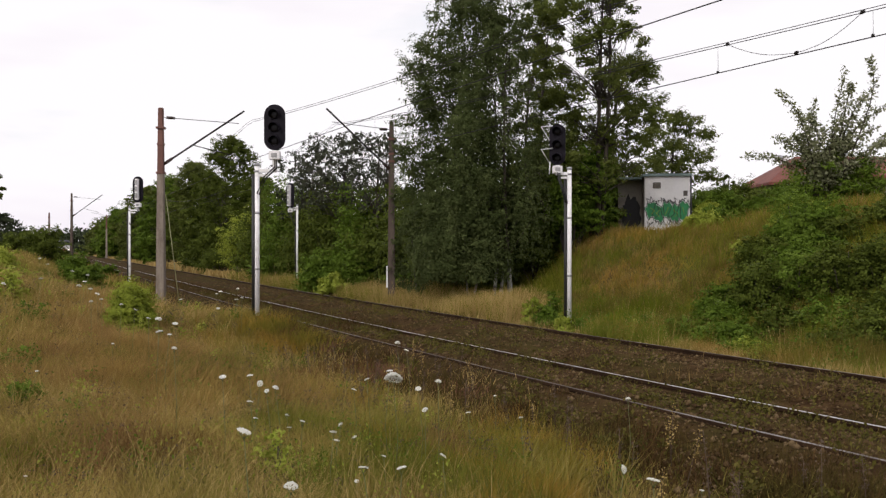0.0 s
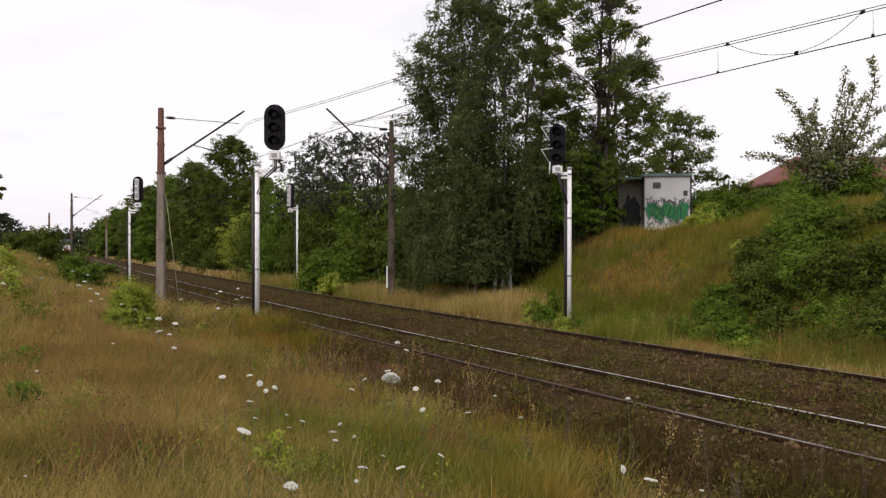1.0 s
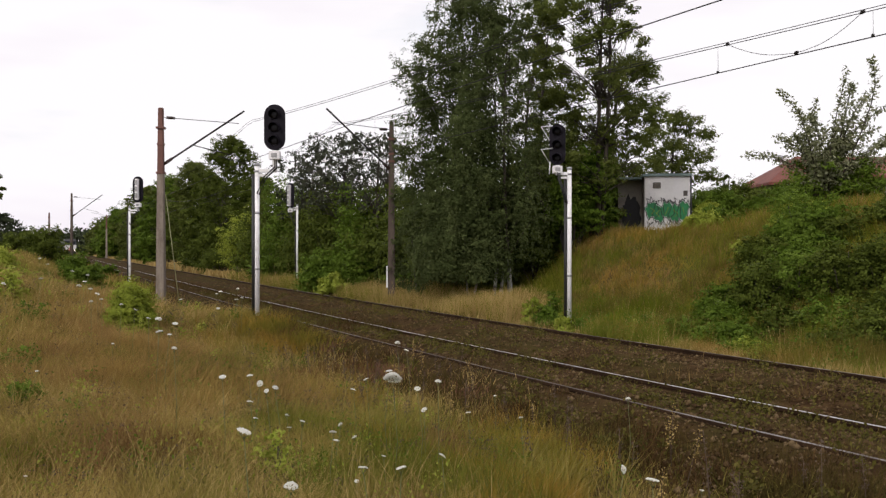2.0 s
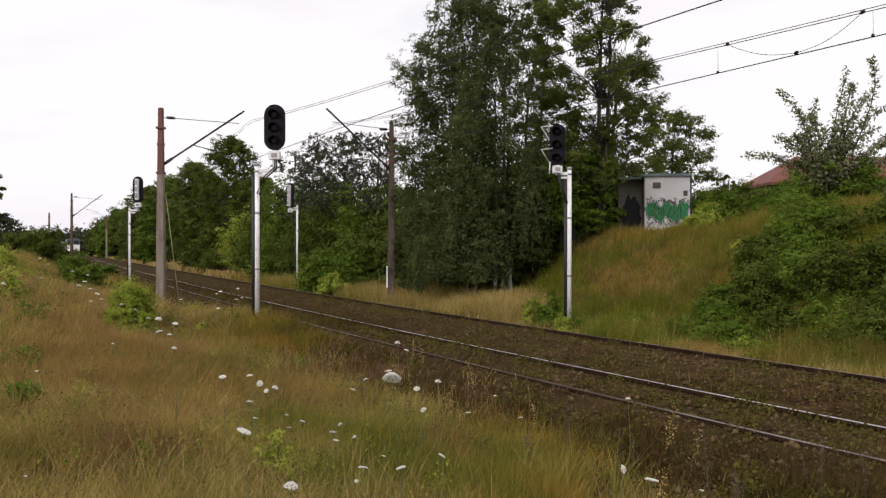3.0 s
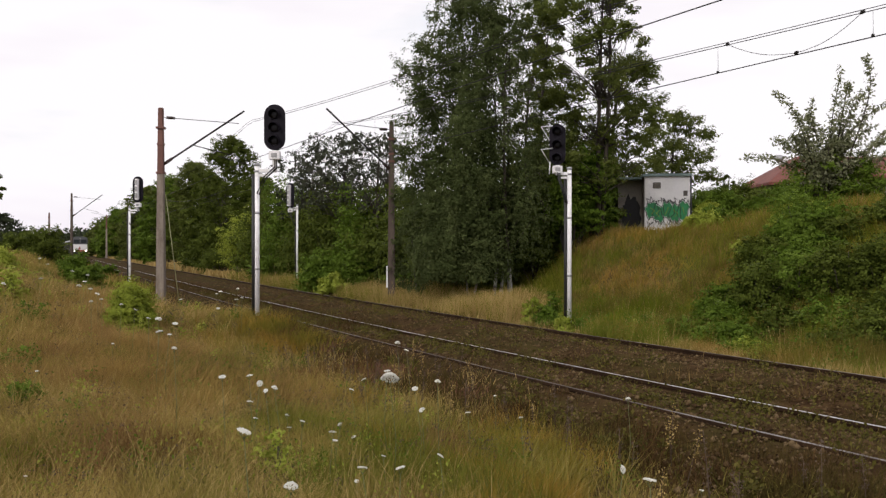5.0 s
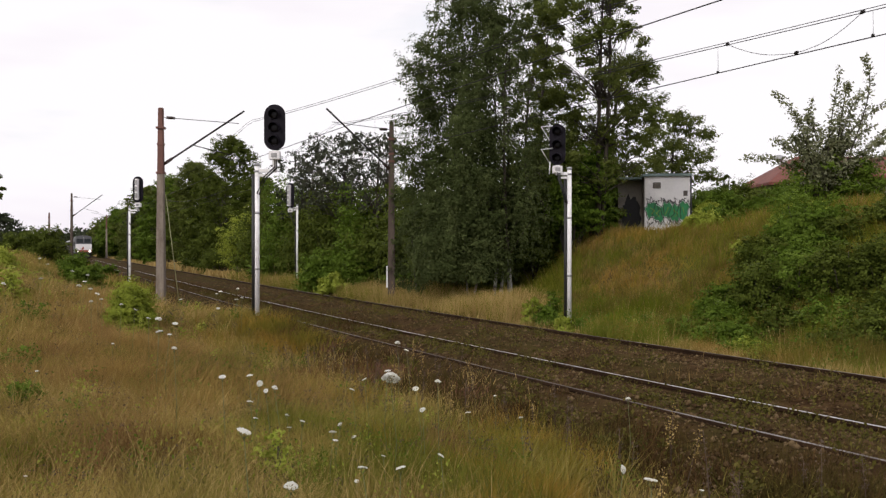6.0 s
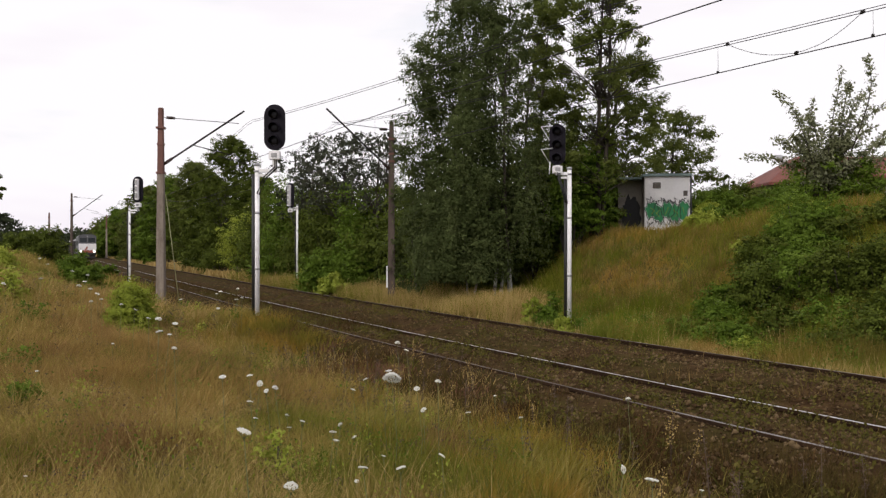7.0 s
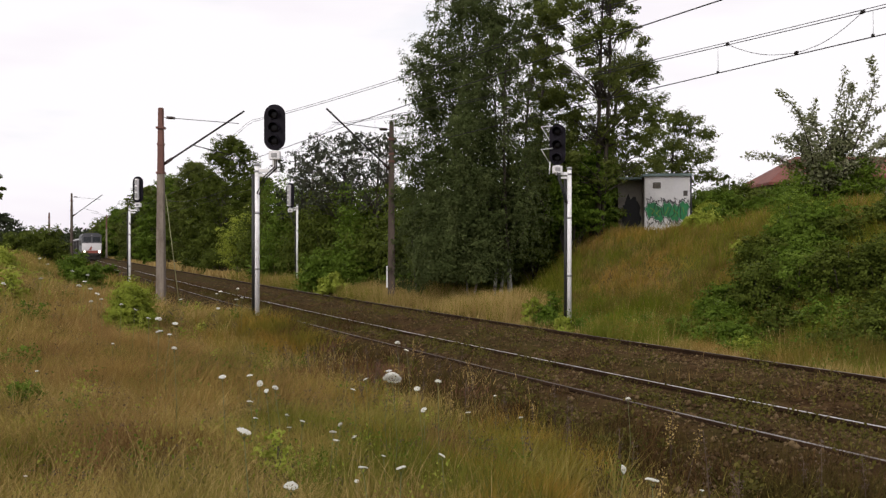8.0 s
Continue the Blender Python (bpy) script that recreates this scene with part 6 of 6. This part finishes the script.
# x, y, height, width of the head, tilt, share of the wind
NEAR_CARROTS = [(-0.40, 6.87, 1.00, 0.145, 30, 1), (-0.78, 8.69, 0.83, 0.064, -15, 1), (-0.22, 7.53, 0.89, 0.064, 15, 1), (-0.04, 7.34, 0.99, 0.066, 5, 0.2), (-0.49, 7.83, 1.00, 0.066, 5, 0.8),
    (-0.91, 8.69, 0.70, 0.064, -20, 0.8), (-0.91, 3.89, 0.98, 0.079, 15, 0), (-0.72, 4.03, 0.71, 0.079, 12, 0), (-0.44, 4.71, 0.74, 0.064, 8, 0.2), (-0.23, 4.71, 0.77, 0.064, 8, 0.2),
    (-0.94, 7.53, 0.34, 0.064, 10, 0.5), (-0.16, 7.53, 0.71, 0.064, -28, 0.9), (0.26, 8.69, 0.63, 0.064, -15, 0.2), (-0.00, 6.28, 0.58, 0.064, -30, 0.7)]
MIDDLE_CARROTS = [(1.01, 4.08, 1.00, 0.075, 0, 0.6), (1.14, 5.38, 0.82, 0.064, 60, 0.2), (2.19, 7.20, 0.33, 0.045, 0, 0.1), (0.69, 7.53, 0.78, 0.047, 0, 0), (0.63, 10.35, 0.61, 0.047, 0, 0),
    (1.89, 8.69, 0.84, 0.064, 5, 0), (-1.72, 6.64, 0.90, 0.064, 5, 0.1), (-1.71, 7.53, 0.83, 0.064, 5, 0.1), (-1.62, 7.53, 0.77, 0.064, 60, 0.1), (-1.39, 7.06, 0.81, 0.064, 5, 0.3),
    (-1.43, 6.90, 0.80, 0.047, 40, 0.3), (-1.71, 7.53, 0.60, 0.064, 5, 0), (-1.36, 7.53, 0.41, 0.047, 5, 0), (-1.52, 8.28, 0.39, 0.047, 5, 0)]
MEADOW_CARROTS = [(-1.66, 7.53, 0.46, 0.047, 20, 0), (-1.14, 6.90, 0.58, 0.047, 20, 0), (-0.81, 6.28, 0.63, 0.064, 10, 0.2), (-0.83, 6.90, 0.58, 0.047, 60, 0.2), (-0.84, 8.06, 0.31, 0.059, 30, 0.2),
    (-0.48, 6.90, 0.36, 0.047, 20, 0.1), (-0.63, 6.21, 0.31, 0.042, 20, 0), (-0.68, 12.72, 0.97, 0.101, 0, 0), (-0.51, 11.87, 1.00, 0.074, 0, 0), (-4.39, 9.20, 0.44, 0.047, 0, 0),
    (-2.66, 5.42, 0.31, 0.028, 0, 0), (-3.72, 11.13, 1.00, 0.101, 5, 0), (-3.47, 11.02, 0.99, 0.081, 5, 0), (-3.23, 9.68, 0.99, 0.093, 5, 0)]
BANK_CARROTS = [(-3.07, 9.55, 0.99, 0.059, 5, 0), (-2.36, 7.47, 1.00, 0.051, 5, 0), (-3.86, 11.15, 0.99, 0.063, 5, 0), (-4.68, 17.69, 0.95, 0.090, 5, 0), (-4.91, 18.77, 0.97, 0.095, 5, 0),
    (-4.62, 19.15, 0.94, 0.097, 5, 0), (-4.44, 18.29, 0.99, 0.103, 5, 0), (-4.35, 18.41, 0.99, 0.093, 5, 0), (-4.96, 18.66, 0.95, 0.074, 5, 0), (-5.40, 13.06, 0.99, 0.074, 5, 0),
    (-8.03, 17.00, 0.97, 0.086, 5, 0), (-9.06, 19.51, 0.98, 0.088, 5, 0), (-8.34, 19.15, 0.99, 0.097, 5, 0), (-7.34, 17.16, 0.97, 0.116, 5, 0)]
PATH_CARROTS = [(-7.00, 16.90, 0.99, 0.095, 5, 0), (-6.49, 15.98, 0.99, 0.099, 5, 0), (-7.60, 18.04, 0.96, 0.092, 5, 0), (-7.72, 14.94, 0.98, 0.101, 5, 0), (-6.06, 15.10, 0.99, 0.077, 5, 0),
    (-8.00, 19.15, 0.95, 0.097, 5, 0), (-4.39, 12.14, 0.99, 0.062, 5, 0), (-5.07, 13.41, 1.00, 0.068, 5, 0), (-5.56, 18.04, 0.94, 0.092, 5, 0), (-9.62, 20.30, 1.00, 0.092, 5, 0),
    (-4.59, 11.83, 0.49, 0.047, 5, 0)]
FLOWERS = [flower(*row[:5], k, row[5]) for k, row in enumerate(NEAR_CARROTS + MIDDLE_CARROTS + MEADOW_CARROTS + BANK_CARROTS + PATH_CARROTS)]


def dead_stalks():
    """Dark seeding dock and mugwort stalks between the grass and the near rail."""
    rng = np.random.default_rng(81)
    for k in range(84):
        y = rng.uniform(6.2, 16)
        u = rng.uniform(-4.6, -2.1)
        x = float(world_x(u, y))
        z = float(ground_z(x, y))
        h = rng.uniform(0.3, 0.75)
        s = thing("seed_stalk", pose(x, y, z), "dry reddish-brown seeding stalk in gravel", "dry plant", "dry stalks beside the track")
        lean = rng.normal(size=2) * 0.12
        path = [(0, 0, -0.03), (lean[0] * h * 0.5, lean[1] * h * 0.5, h * 0.5), (lean[0] * h, lean[1] * h, h)]
        t = rng.uniform(0.45, 1.0, 60)[:, None]
        p = np.array(path[0]) * (1 - t) + np.array(path[2]) * t + rng.normal(size=(60, 3)) * 0.022
        stem = tubes("stem", M["dead_stem"], [(path, [0.004, 0.0035, 0.002])], 5)
        part("stalk", join("stalk", [stem, quads("seeds", leaf_quads(p, 0.022, rng), M["dead_stem"] if k % 3 else M["grass_straw"])]), s)


dead_stalks()


def on_track(y, u=-0.75):
    """The pose of a vehicle whose front stands at y on the near track and faces the camera's end."""
    return pose(float(world_x(u, y)), y, 0.0, 0, 0, math.degrees(math.atan(-float(axis_slope(y)))))


def motions():
    # the train comes up the near track at about 54 km/h
    for ob, behind in [(LOCO, 0.0)] + [(w, 16.6 + 14.6 * i) for i, w in enumerate(WAGONS)]:
        rows = []
        for t in (0.0, 2.0, 4.0, 6.0, 8.0):
            rows.append((t, on_track(258 - 15.0 * t + behind * 0.9)))
        walk(ob, rows)
    # wind: shares of the full swing, time by time
    gust = [(0.0, 0.0), (0.5, -0.35), (1.0, -0.62), (1.5, 0.0), (2.2, -0.3), (3.0, -0.38), (3.5, -1.0), (4.0, -0.95), (4.5, -0.95), (5.2, -0.8), (6.0, -0.65), (6.5, -0.38), (7.0, -0.36), (7.5, -0.34), (8.0, -0.3)]
    for f, home, amount in FLOWERS:
        if amount > 0.0:
            walk(f, [(t, home @ pose(0, 0, 0, 0, math.degrees(amount) * g * 1.15, 0)) for t, g in gust])
    bough_gust = [(0.0, 0.0), (0.5, 0.0), (1.0, -0.3), (1.5, -0.6), (2.2, -0.9), (3.0, -1.1), (3.5, -0.9), (4.0, -0.9), (4.7, -0.9), (5.3, -0.5), (6.0, -0.2), (6.5, 0.2), (7.0, 0.3), (8.0, 0.3)]
    walk(BOUGH, [(t, pose(0, 0, 4.6, 0, 3.2 * g, 0)) for t, g in bough_gust])
    shoot_gust = [(0.0, 0.0), (0.5, 0.1), (1.0, 0.2), (1.5, 0.25), (3.0, 0.25), (3.5, 0.1), (4.0, -0.3), (4.5, -0.5), (5.2, -0.7), (6.0, -0.8), (6.5, -0.8), (7.0, -0.5), (7.5, 0.0), (8.0, 0.1)]
    for ob, k in SHOOTS:
        walk(ob, [(t, pose(0, 0, 0.7, 0, (2.6 + 0.5 * math.sin(k * 2.1)) * g, 0)) for t, g in shoot_gust])


motions()
